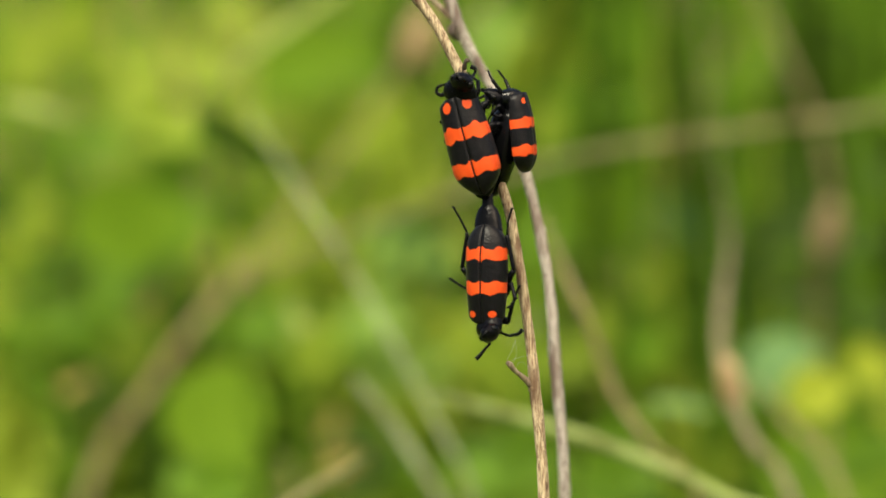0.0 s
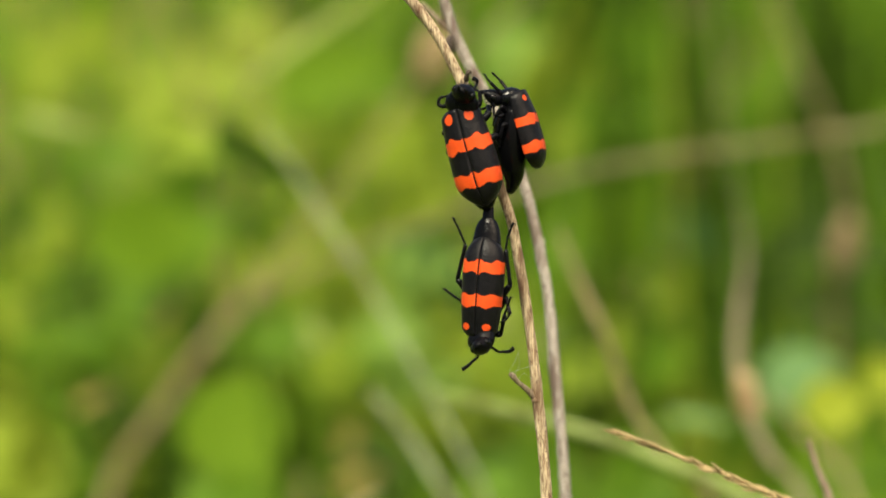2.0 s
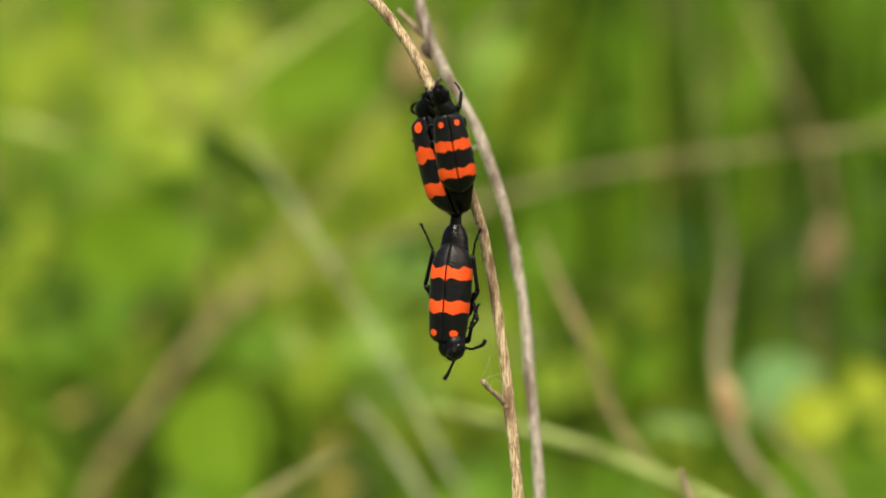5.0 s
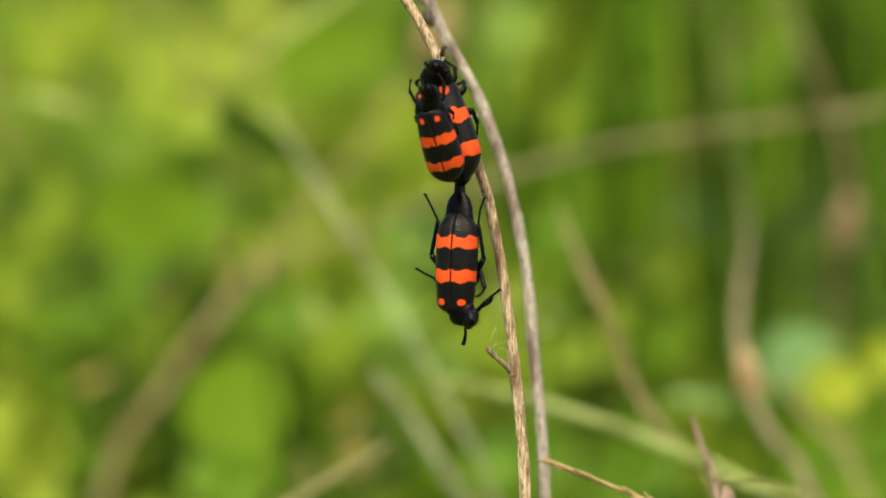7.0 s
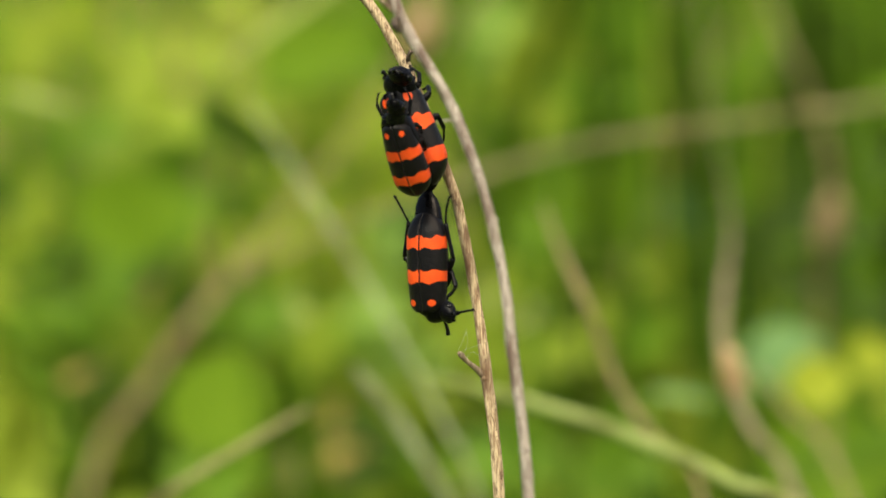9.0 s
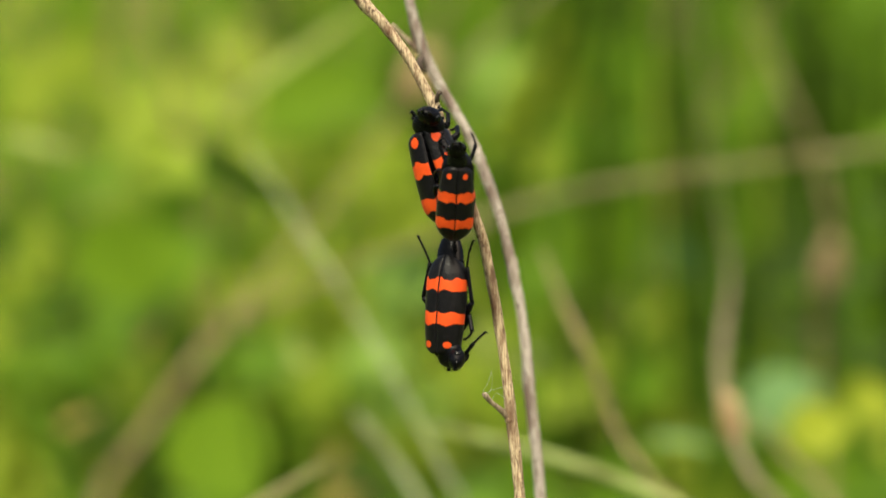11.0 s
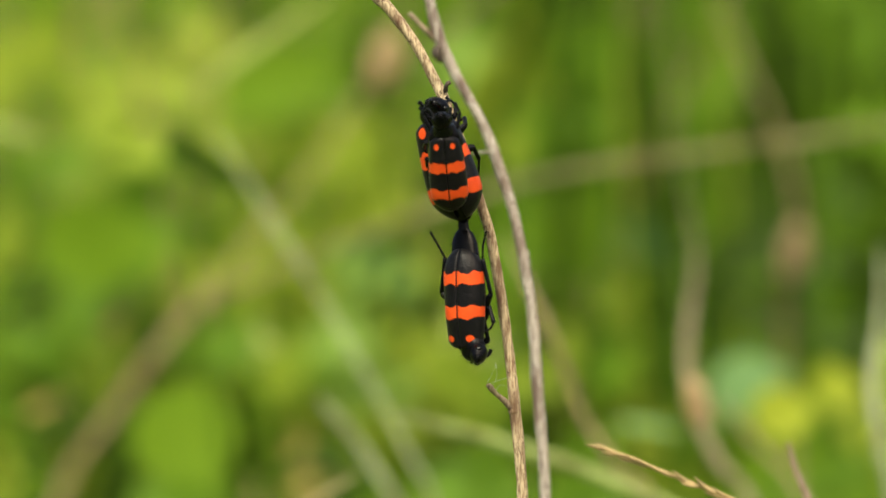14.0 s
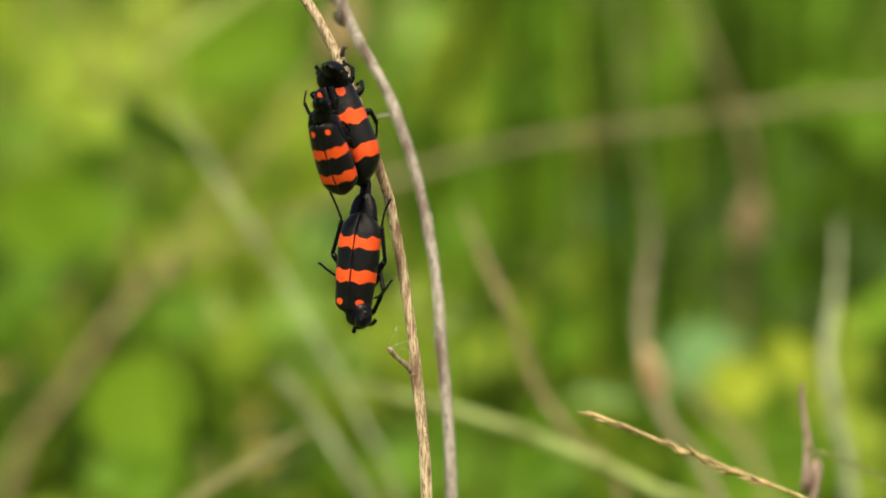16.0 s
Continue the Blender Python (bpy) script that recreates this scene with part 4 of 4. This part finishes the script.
def tall_blade(label, material, x, y, width, height, lean):
    """One long grass blade that stands up from the ground."""
    root = tagged(new("grass_blade"), label, "grass", "tall grass blades")
    root.location = (x, y, -0.01)
    bm = bmesh.new()
    blade(bm, (0, 0, 0), (lean, 0.02, 1), (0.1, -1, 0.1), height, width, 0.12, 0.25, 14, broad=0.4)
    part("blade", bm, material, root)
    bm = bmesh.new()
    tube(bm, [(0, 0, -0.004, 0.5 * width), (0.1 * lean * height, 0.002 * height, 0.1 * height, 0.42 * width), (0.2 * lean * height, 0.004 * height, 0.2 * height, 0.3 * width)], 6, 3)
    part("sheath", bm, FAR_PALE, root, "pale green sheath")


tall_blade("long fresh green grass blade standing upright", GREEN, 0.062, 0.90, 0.0039, 0.72, 0.05)
tall_blade("long fresh green grass blade standing upright", LIME, 0.113, 1.00, 0.0033, 0.70, -0.06)
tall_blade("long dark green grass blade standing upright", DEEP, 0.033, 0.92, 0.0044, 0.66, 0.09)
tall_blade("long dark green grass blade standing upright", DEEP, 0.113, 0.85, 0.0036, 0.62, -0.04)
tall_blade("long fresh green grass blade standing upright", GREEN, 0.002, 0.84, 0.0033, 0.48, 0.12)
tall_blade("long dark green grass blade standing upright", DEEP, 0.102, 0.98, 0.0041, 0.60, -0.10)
tall_blade("long fresh green grass blade standing upright", GREEN, 0.100, 0.95, 0.0039, 0.66, 0.06)
tall_blade("long fresh green grass blade standing upright", LIME, 0.168, 1.05, 0.0030, 0.68, -0.08)
tall_blade("long dark green grass blade standing upright", DEEP, 0.101, 0.90, 0.0036, 0.58, 0.10)
tall_blade("long fresh green grass blade standing upright", GREEN, 0.189, 0.95, 0.0041, 0.64, -0.05)
tall_blade("long fresh green grass blade standing upright", GREEN, 0.156, 1.00, 0.0039, 0.66, 0.08)


def carpet(name, label, category, material, count, seed, pick, size, upright, slim, area=(-2.4, 2.4, 1.15, 6.0), height=0.22):
    """Leaves of low plants, too many to count, over a stretch of ground (x from, x to, y from, y to)."""
    rnd = random.Random(seed)
    bm = bmesh.new()
    made = 0
    while made < count:
        x, y = rnd.uniform(*area[:2]), rnd.uniform(*area[2:])
        if not pick(x, y, rnd):
            continue
        z = rnd.uniform(0.0, height) if upright else rnd.random() ** 0.7 * height * (0.92 + 0.45 * noise.noise(Vector((x * 3, y * 3, seed))))
        a = rnd.uniform(0, 2 * math.pi)
        lift = rnd.uniform(0.9, 3.5) * upright if upright else rnd.uniform(-0.25, 0.45)
        way = Vector((math.cos(a), math.sin(a), lift))
        normal = Vector((rnd.uniform(-0.4, 0.4), rnd.uniform(-0.9, 0.1), 1.0)) if not upright else Vector((rnd.uniform(-0.5, 0.5), -1, 0.3))
        length = size * rnd.uniform(0.6, 1.5)
        blade(bm, (x, y, z), way, normal, length, length * slim * rnd.uniform(0.7, 1.2), rnd.uniform(0.1, 0.7), 0.15, 4)
        made += 1
    tagged(part(name, bm, material), label, category, kind="stuff")


def edge(x, y):
    """How thickly plants grow: full in the middle of the patch, thinning out raggedly round it."""
    far = math.hypot(x / 2.6, (y - 3.4) / 2.9) + 0.22 * noise.noise(Vector((x * 1.1, y * 1.1, 7)))
    return min(1.0, max(0.0, (1.0 - far) * 5))


def lush(x, y, r):
    return r.random() < edge(x, y) * (1.0 if x < 0.10 + 0.25 * noise.noise(Vector((x, y * 0.7, 2))) * max(0, y - 1.5) else 0.05)


def grassy(x, y, r):
    return r.random() < edge(x, y) * (1.0 if 0.05 < x < 0.7 else 0.15)


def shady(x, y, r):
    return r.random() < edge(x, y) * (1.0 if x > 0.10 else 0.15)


def all_over(x, y, r):
    return r.random() < edge(x, y) * (0.5 if x < 0.1 else 1.0 if x < 0.3 else 0.5)


def tall(x, y, r):
    return r.random() < (1.0 if x > 0.02 else 0.2)


def anywhere(x, y, r):
    return r.random() < 0.8


def meadow(x, y, r):
    return r.random() < min(1.0, max(0.0, 2.6 - math.hypot(x, y - 0.5) + noise.noise(Vector((x, y, 4)))))


carpet("herb_carpet", "dense lime green low broad-leaved herbs", "herbs", LIME, 21000, 3, lush, 0.046, False, 0.7, (-2.8, 2.8, 1.15, 6.3))
carpet("herb_carpet", "mid green low herbs between the grasses", "herbs", GREEN, 11000, 5, all_over, 0.046, False, 0.6, (-2.8, 2.8, 1.15, 6.3))
carpet("grass_tufts", "upright green grass blades in tufts", "grass", GREEN, 1800, 8, grassy, 0.24, True, 0.06, (-2.6, 2.6, 1.7, 6.0))
# Shade among the plants at right is put into this carpet's dark colour.
carpet("shade_tinted_herbs", "dark green low herbs with the shade of gaps in their colour", "herbs", DEEP, 14000, 11, shady, 0.058, False, 0.55, (-2.8, 2.8, 1.1, 6.3))
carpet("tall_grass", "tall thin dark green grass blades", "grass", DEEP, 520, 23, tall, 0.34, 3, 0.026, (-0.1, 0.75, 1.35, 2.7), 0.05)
carpet("tall_grass", "tall thin fresh green grass blades", "grass", GREEN, 520, 29, tall, 0.36, 3, 0.024, (-0.5, 0.75, 1.35, 2.7), 0.05)
carpet("tall_grass", "tall thin dry yellowish grass blades", "grass", OCHRE, 150, 31, anywhere, 0.36, 2, 0.012, (-0.7, 0.75, 1.3, 2.6), 0.05)
carpet("meadow_grass", "short green meadow grass and low leaves", "grass", GREEN, 9000, 17, meadow, 0.09, True, 0.09, (-3.2, 3.2, -2.6, 3.0), 0.02)
carpet("meadow_herbs", "low green herbs round the stems", "herbs", LIME, 4000, 19, meadow, 0.045, False, 0.6, (-3.2, 3.2, -2.6, 1.4), 0.07)


# ---- what moves ----
def motions():
    # stem: seconds, shift right and up in mm, lean in degrees
    sway = [
        (0, 0, -0, -0.09),
        (0.5, 0.75, 0.32, -0.17),
        (1, -0.86, 0.43, 0.17),
        (1.5, -3.86, 1.18, -0.52),
        (2, -2.57, 0.43, -0.26),
        (2.5, 0.11, 0.11, 0.17),
        (3, -2.47, 0.32, -0.35),
        (3.5, -2.25, 0.54, -0.09),
        (4, -4.5, 0.75, -0.43),
        (6.5, -4.5, 0.54, -0.52),
        (7, -7.19, 1.39, -0.52),
        (7.5, -4.93, 0.64, -1.21),
        (8, -9.44, 0.86, -0.95),
        (8.5, -13.41, 0.97, -1.38),
        (9, -9.44, 0.11, -1.55),
        (11.5, -3.86, 0.86, -0.26),
        (12, -3, 0.75, 0.17),
        (12.5, -6.43, 0.75, -0.78),
        (13, -0.75, 0.54, -0.26),
        (13.5, -0.86, 0.75, 0.09),
        (14, 2.57, -0.32, 0.09),
        (14.5, 2.47, -0, 0.17),
        (15, 1.93, 0.11, 0.17),
        (15.5, -0.32, 0.32, 0.35),
        (16, -7.72, 1.18, -0.69),
    ]

    def stem_at(t):
        for a, b in zip(sway, sway[1:]):
            if t <= b[0]:
                k = (t - a[0]) / (b[0] - a[0])
                dx, dz, lean = (a[i] + (b[i] - a[i]) * k for i in (1, 2, 3))
                break
        return SIGHT @ pose(FORK.x + dx * MM, FORK.y, FORK.z + dz * MM, 0, lean, 0)

    walk(straw, [(row[0], stem_at(row[0])) for row in sway])
    # grey stem: seconds, shift right and up in mm, lean
    sway_grey = [
        (0, -1.79, -0, -1.05),
        (0.5, -0.22, 0.34, -0.71),
        (1, -2.69, 0.45, -0.79),
        (1.5, -6.27, 1.23, -1.72),
        (2, -5.04, 0.45, -1.52),
        (2.5, -1.68, 0.11, -0.79),
        (3, -4.81, 0.34, -1.55),
        (3.5, -4.7, 0.56, -1.35),
        (4, -6.49, 0.78, -1.39),
        (6.5, -6.16, 0.56, -1.3),
        (7, -9.63, 1.46, -1.66),
        (7.5, -6.94, 0.67, -2.17),
        (8, -14.2, 0.9, -2.93),
        (8.5, -16.01, 1.01, -2.46),
        (9, -10.41, 0.11, -3.55),
        (11.5, -5.93, 0.9, -1.28),
        (12, -4.8, 0.78, -0.43),
        (12.5, -8.17, 0.78, -1.56),
        (13, -2.3, 0.56, -1.52),
        (13.5, -3.69, 0.78, -1.41),
        (14, 1.23, -0.34, -0.69),
        (14.5, 2.35, -0, 0.05),
        (15, 0.45, 0.11, -0.67),
        (15.5, -2.8, 0.34, -0.97),
        (16, -8.85, 1.23, -1.11),
    ]
    walk(grey, [(t, SIGHT @ pose((KNOT.x + dx * MM) * FARTHER, 0.052, (KNOT.z + dz * MM) * FARTHER, 0, lean, 0)) for t, dx, dz, lean in sway_grey])
    # beetles: seconds, then right, away, up of the body's middle from the fork in mm, lean, turn about the body's length, pitch towards the lens
    upper_rows = [
        (0, -11.75, -6.00, 44.72, -15.40, -13.00),
        (0.5, -11.75, -6.00, 44.72, -15.40, -13.00),
        (1, -11.75, -6.00, 44.72, -15.40, -13.00),
        (1.5, -11.75, -6.00, 44.72, -15.40, -13.00),
        (2, -11.75, -6.00, 44.72, -15.40, -13.00),
        (2.5, -11.75, -6.00, 44.72, -15.40, -13.00),
        (3, -11.75, -6.00, 44.72, -15.40, -13.00),
        (3.5, -11.75, -6.00, 44.72, -15.40, -13.00),
        (4, -11.75, -6.00, 44.72, -15.40, -13.00),
        (6.5, -11.86, -6.00, 44.67, -15.76, -13.80),
        (7, -11.88, -6.00, 44.65, -15.85, -14.00),
        (7.5, -11.91, -6.00, 44.64, -15.94, -14.20),
        (8, -12.07, -6.00, 44.56, -16.48, -15.40),
        (8.5, -12.09, -6.00, 44.54, -16.57, -15.60),
        (9, -12.20, -6.00, 44.49, -16.93, -16.40),
        (11.5, -12.28, -6.00, 44.45, -17.20, -17.00),
        (12, -12.28, -6.00, 44.45, -17.20, -17.00),
        (12.5, -12.28, -6.00, 44.45, -17.20, -17.00),
        (13, -12.28, -6.00, 44.45, -17.20, -17.00),
        (13.5, -12.28, -6.00, 44.45, -17.20, -17.00),
        (14, -12.28, -6.00, 44.45, -17.20, -17.00),
        (14.5, -12.28, -6.00, 44.45, -17.20, -17.00),
        (15, -12.28, -6.00, 44.45, -17.20, -17.00),
        (15.5, -12.28, -6.00, 44.45, -17.20, -17.00),
        (16, -12.28, -6.00, 44.45, -17.20, -17.00),
    ]
    rival_rows = [
        (0, -2.39, -1, 47.31, -5.9, 68, 0),
        (0.5, -2.31, -1, 48.60, -7.8, 70, 0),
        (1, -1.87, -1, 50.20, -14.2, 71, 0),
        (1.5, -1.78, -1, 50.65, -16.5, 72, 0),
        (2, -1.59, -1.5, 49.96, -15.7, 72, 0),
        (2.5, -1.76, -2, 49.28, -17.2, 66, 0),
        (3, -3.00, -4, 51.24, -14.7, 52, 0),
        (3.5, -4.50, -6, 51.85, -14.9, 42, 2),
        (4, -6.94, -9, 50.1, -8.6, 25, 6),
        (6.5, -12.65, -13, 44.14, -14.5, -14, 18),
        (7, -13.39, -13, 42.30, -16.5, -16, 22),
        (7.5, -13.28, -13, 40.99, -17.8, -18, 22),
        (8, -13.57, -13, 40.56, -17.1, -22, 22),
        (8.5, -13.70, -13, 40.51, -17.6, -22, 22),
        (9, -13.68, -13, 40.61, -16.5, -22, 22),
        (11.5, -9.54, -13, 40.06, 5.3, 5, 22),
        (12, -9.48, -13, 42.10, -0.2, 3, 22),
        (12.5, -10.67, -13, 42.70, -1.2, 12, 22),
        (13, -11.09, -13, 43.23, -4.7, 5, 22),
        (13.5, -12.37, -13, 43.27, -8.1, -5, 22),
        (14, -12.65, -13, 43.74, -6.1, -3, 22),
        (14.5, -11.82, -13, 42.30, -8.2, -7, 22),
        (15, -12.27, -13, 40.19, -13.2, -12, 22),
        (15.5, -14.06, -13, 39.51, -16.3, -18, 22),
        (16, -14.83, -13, 39.93, -17.3, -24, 22),
    ]
    lower_rows = [
        (0, -8.79, -5, 20.84, 180.1, 24),
        (0.5, -10.00, -5, 21.02, 184.1, 30),
        (1, -9.80, -5, 21.06, 183.8, 30),
        (1.5, -8.55, -5, 20.37, 182.5, 22),
        (2, -10.05, -5, 20.55, 184.2, 20),
        (2.5, -8.47, -5, 20.59, 181.8, 18),
        (3, -9.42, -5, 20.62, 183.3, 20),
        (3.5, -9.44, -5, 20.63, 181.1, 15),
        (4, -10.96, -5, 20.80, 186.3, 18),
        (6.5, -10.23, -5, 20.49, 180.5, 22),
        (7, -10.57, -5, 20.50, 182.5, 20),
        (7.5, -10.81, -5, 20.79, 184.2, 22),
        (8, -11.97, -5, 20.97, 189.8, 34),
        (8.5, -12.00, -5, 21.49, 188.3, 34),
        (9, -10.34, -5, 21.33, 180.6, 30),
        (11.5, -10.39, -5, 20.98, 184.2, 30),
        (12, -8.54, -5, 20.64, 178.8, 32),
        (12.5, -11.75, -5, 21.15, 186.7, 36),
        (13, -11.29, -5, 21.20, 186.2, 34),
        (13.5, -10.90, -5, 20.60, 185.8, 36),
        (14, -9.28, -5, 20.49, 177.9, 30),
        (14.5, -9.45, -5, 20.58, 183.8, 20),
        (15, -8.28, -5, 20.64, 178.8, 20),
        (15.5, -9.37, -5, 20.50, 184.6, 18),
        (16, -10.55, -5, 20.47, 186.6, 20),
    ]
    for thing, rows in ((upper, upper_rows), (rival, rival_rows), (lower, lower_rows)):
        walk(thing["root"], [(t, stem_at(t) @ pose(x * MM, y * MM, z * MM, sum(pitch), lean, 0) @ pose(0, 0, 0, 0, 0, turn)) for t, x, y, z, lean, turn, *pitch in rows])
    # necks: seconds, bend to the side in degrees, the body's turn at that time, nod
    rival_neck = [
        (0, -102, 68, 0),
        (0.5, -100, 70, 0),
        (1, -98, 71, 0),
        (1.5, -96, 72, 0),
        (2, -98, 72, 0),
        (2.5, -98, 66, 0),
        (3, -94, 52, 0),
        (3.5, -80, 42, 0),
        (4, -50, 25, 0),
        (6.5, 20, -14, 0),
        (7, 20, -16, 0),
        (7.5, 20, -18, 0),
        (8, 22, -22, 0),
        (8.5, 24, -22, 0),
        (9, 24, -22, 0),
        (11.5, -8, 5, 0),
        (12, -6, 3, 0),
        (12.5, -3, 12, 0),
        (13, -2, 5, 0),
        (13.5, -2, -5, 0),
        (14, -1, -3, 0),
        (14.5, 8, -7, 0),
        (15, 14, -12, 0),
        (15.5, 20, -18, 0),
        (16, 24, -24, 0),
    ]
    lower_neck = [
        (0, -6, 24, 8),
        (0.5, -16, 30, 8),
        (1, -26, 30, 8),
        (1.5, -11, 22, 8),
        (2, -1, 20, 8),
        (2.5, 1, 18, 8),
        (3, 4, 20, 8),
        (3.5, 4, 15, 8),
        (4, -4, 18, 8),
        (6.5, -36, 22, -12),
        (7, -36, 20, -16),
        (7.5, -42, 22, -22),
        (8, -58, 34, -34),
        (8.5, -56, 34, -34),
        (9, -54, 30, -32),
        (11.5, -42, 30, -8),
        (12, -38, 32, -8),
        (12.5, -46, 36, -6),
        (13, -48, 34, -6),
        (13.5, -50, 36, -5),
        (14, -42, 30, -4),
        (14.5, -36, 20, -2),
        (15, -34, 20, 0),
        (15.5, -36, 18, 0),
        (16, -36, 20, 2),
    ]
    for thing, rows in ((rival, rival_neck), (lower, lower_neck)):
        at = thing["neck"]
        walk(thing["shield"], [(t, Matrix.Translation(at.translation) @ pose(0, 0, 0, 0, 0, -turn) @ pose(0, 0, 0, 0, bend, 0) @ pose(0, 0, 0, 0, 0, turn) @ at.to_3x3().to_4x4() @ pose(0, 0, 0, nod, 0, 0)) for t, bend, turn, nod in rows])
    # the climbing beetle hangs its abdomen away from its wing cases at first: seconds, degrees, mm drawn in
    walk(rival["abdomen"], [(t, pose(0, 0, 4 * MM, bow, 0, 0) @ pose(0, 0, (tuck - 4) * MM)) for t, bow, tuck in ((0, 19, -2.2), (1, 22, -2.6), (2, 18, -1.5), (3, 12, -1.4), (4, 10, -4.5), (6.5, 1, 2.7), (16, 1, 2.7))])
    # the gripping beetle's wing cases are pushed apart a little: seconds, mm, degrees
    for side, case in zip((-1, 1), upper["cases"]):
        walk(case, [(t, pose(side * apart * MM, 0, 0, 0, -side * splay, 0)) for t, apart, splay in ((0, 0, 0), (4, 0, 0), (6.5, 0.4, 1.5), (8, 0.5, 2), (16, 0.5, 2))])
    # the arching grass stalk in the wind: seconds, shift up in mm
    rest = arching.location.copy()
    walk(arching, [(t, Matrix.Translation(rest + Vector((0, 0, up * MM)))) for t, up in (
        (0, -1.7), (0.5, 1.0), (1, -4), (1.5, -8.0), (2, 2.0), (2.5, 8.5), (3, 0.7), (4, 4.0), (6.5, -2.9), (7, 0.5), (8, -5.2), (9, 0.5), (11.5, -0.5), (12, 1.0), (13, -0.5), (14, -1.6), (15, -3.0), (15.5, -4.0), (16, -1.0))])
    # the low straw stalk in the wind: seconds, shift right and up in mm
    foot = leaning.location.copy()
    walk(leaning, [(t, Matrix.Translation(foot + Vector((right * MM, 0, up * MM)))) for t, right, up in (
        (0, 6.3, -13.4),
        (1, 6.1, -14.6),
        (2, 6.6, -18.0),
        (3, 5.8, -17.2),
        (4, 2.8, -9.2),
        (6.5, -0.3, -5.1),
        (7, 8.5, -11.5),
        (7.5, 5.4, -10.1),
        (8, 5.3, -14.5),
        (8.5, 5.4, -17.4),
        (9, -7.6, -2.5),
        (11.5, -0.7, -5.3),
        (12.5, 3.1, -6.7),
        (13.5, 9.5, -13.7),
        (14.5, 15.2, -10.7),
        (15.5, 11.8, -9.6),
        (16, 11.8, -8.5),
    )])
    # feelers that fold back: the share folded at each time, the full fold in degrees about each axis
    for owner, which, fold, rows in (
            (lower, 0, (-40, 0, 0), ((0, 0), (9, 0), (11.5, 1), (16, 0.8))),
            (lower, 1, (0, 25, -50), ((0, 0), (9, 0), (11.5, 1), (16, 0.9))),
            (rival, 1, (-30, 25, 60), ((0, 0), (2, 0), (3.5, 1), (16, 1))),
            (upper, 0, (0, 0, -55), ((0, 0), (4, 0), (6.5, 0.6), (8, 1), (16, 1))),
            (upper, 1, (0, 20, 60), ((0, 0), (4, 0), (6.5, 0.6), (8, 1), (16, 1)))):
        feeler, near, far = owner["feelers"][which]
        walk(feeler, [(t, near @ pose(0, 0, 0, *[share * a for a in fold]) @ far) for t, share in rows])
    # legs of the hanging beetle that wave: seconds, swing in degrees
    for which, rows in ((2, [(0, 0), (2, 0), (2.5, 6), (3, 26), (3.5, 40), (4, 30), (6.5, 40), (7, -5), (7.5, 25), (8, 45), (9, 45), (11.5, 40), (12.5, 48), (14.5, 45), (15, 25), (15.5, 0), (16, 0)]),
                        (5, [(0, -5), (0.5, 10), (1.5, -10), (3.5, -15), (4, -10), (6.5, -15), (7, 20), (7.5, 20), (8, 50), (9, 50), (11.5, 0), (12.5, -30), (14.5, -30), (15, -10), (15.5, 5), (16, 0)])):
        thigh = lower["legs"][which]
        hip = thigh.matrix_basis.copy()
        walk(thigh, [(t, hip @ pose(0, 0, 0, 0, swing, 0)) for t, swing in rows])
    # seconds, then right, away and up in mm, lean in degrees
    for thing, rows in ((spike, [
        (0, 46.6, 35, -54.7),
        (0.5, 43.0, 35, -38.5),
        (1, 37.5, 35, -52.3),
        (1.5, 20.6, 35, -40.2),
        (2, 32.1, 35, -33.6),
        (2.5, 45.8, 35, -35.5),
        (3, 42.0, 35, -35.3),
        (3.5, 42.4, 35, -47.7),
        (4, 41.4, 35, -48.0),
        (6.5, 23.5, 35, -55.1),
        (7, 18.4, 35, -43.5),
        (7.5, 23.3, 35, -47.7),
        (8, 18.8, 35, -58.0),
        (8.5, 17.9, 35, -57.9),
        (9, 19.4, 35, -56.6),
        (11.5, 13.0, 35, -47.0),
        (12, 16.3, 35, -43.9),
        (12.5, 19.3, 35, -41.4),
        (13, 49.9, 35, -29.1),
        (13.5, 43.5, 35, -37.1),
        (14, 38.6, 35, -35.1),
        (14.5, 49.3, 35, -33.1),
        (15, 48.2, 35, -35.4),
        (15.5, 51.3, 35, -39.6),
        (16, 45.9, 35, -34.4),
    ]), (twig, [
        (0, 73.5, 90, -60.7),
        (0.5, 78.0, 90, -29.6),
        (1, 69.8, 90, -53.3),
        (1.5, 41.0, 90, -42.2),
        (2, 73.6, 90, -37.6),
        (2.5, 83.2, 90, -52.4),
        (3, 82.0, 90, -47.6),
        (3.5, 71.5, 90, -50.8),
        (4, 56.1, 90, -32.7),
        (6.5, 48.9, 90, -58.7),
        (7, 48.8, 90, -37.1),
        (7.5, 56.6, 90, -61.1),
        (8, 55.8, 90, -63.0),
        (8.5, 57.3, 90, -62.9),
        (9, 61.2, 90, -60.4),
        (11.5, 49.6, 90, -50.1),
        (12, 49.6, 90, -44.4),
        (12.5, 49.2, 90, -37.8),
        (13, 66.3, 90, -53.9),
        (13.5, 91.6, 90, -35.8),
        (14, 79.8, 90, -36.5),
        (14.5, 93.1, 90, -45.1, 4),
        (15, 97.4, 90, -43.4, 8),
        (15.5, 98.2, 90, -35.7, 12),
        (16, 92.3, 90, -30.2, 14),
    ])):
        walk(thing, [(t, SIGHT @ pose(x * MM, y * MM, z * MM, 0, sum(lean), 0)) for t, x, y, z, *lean in rows])


motions()
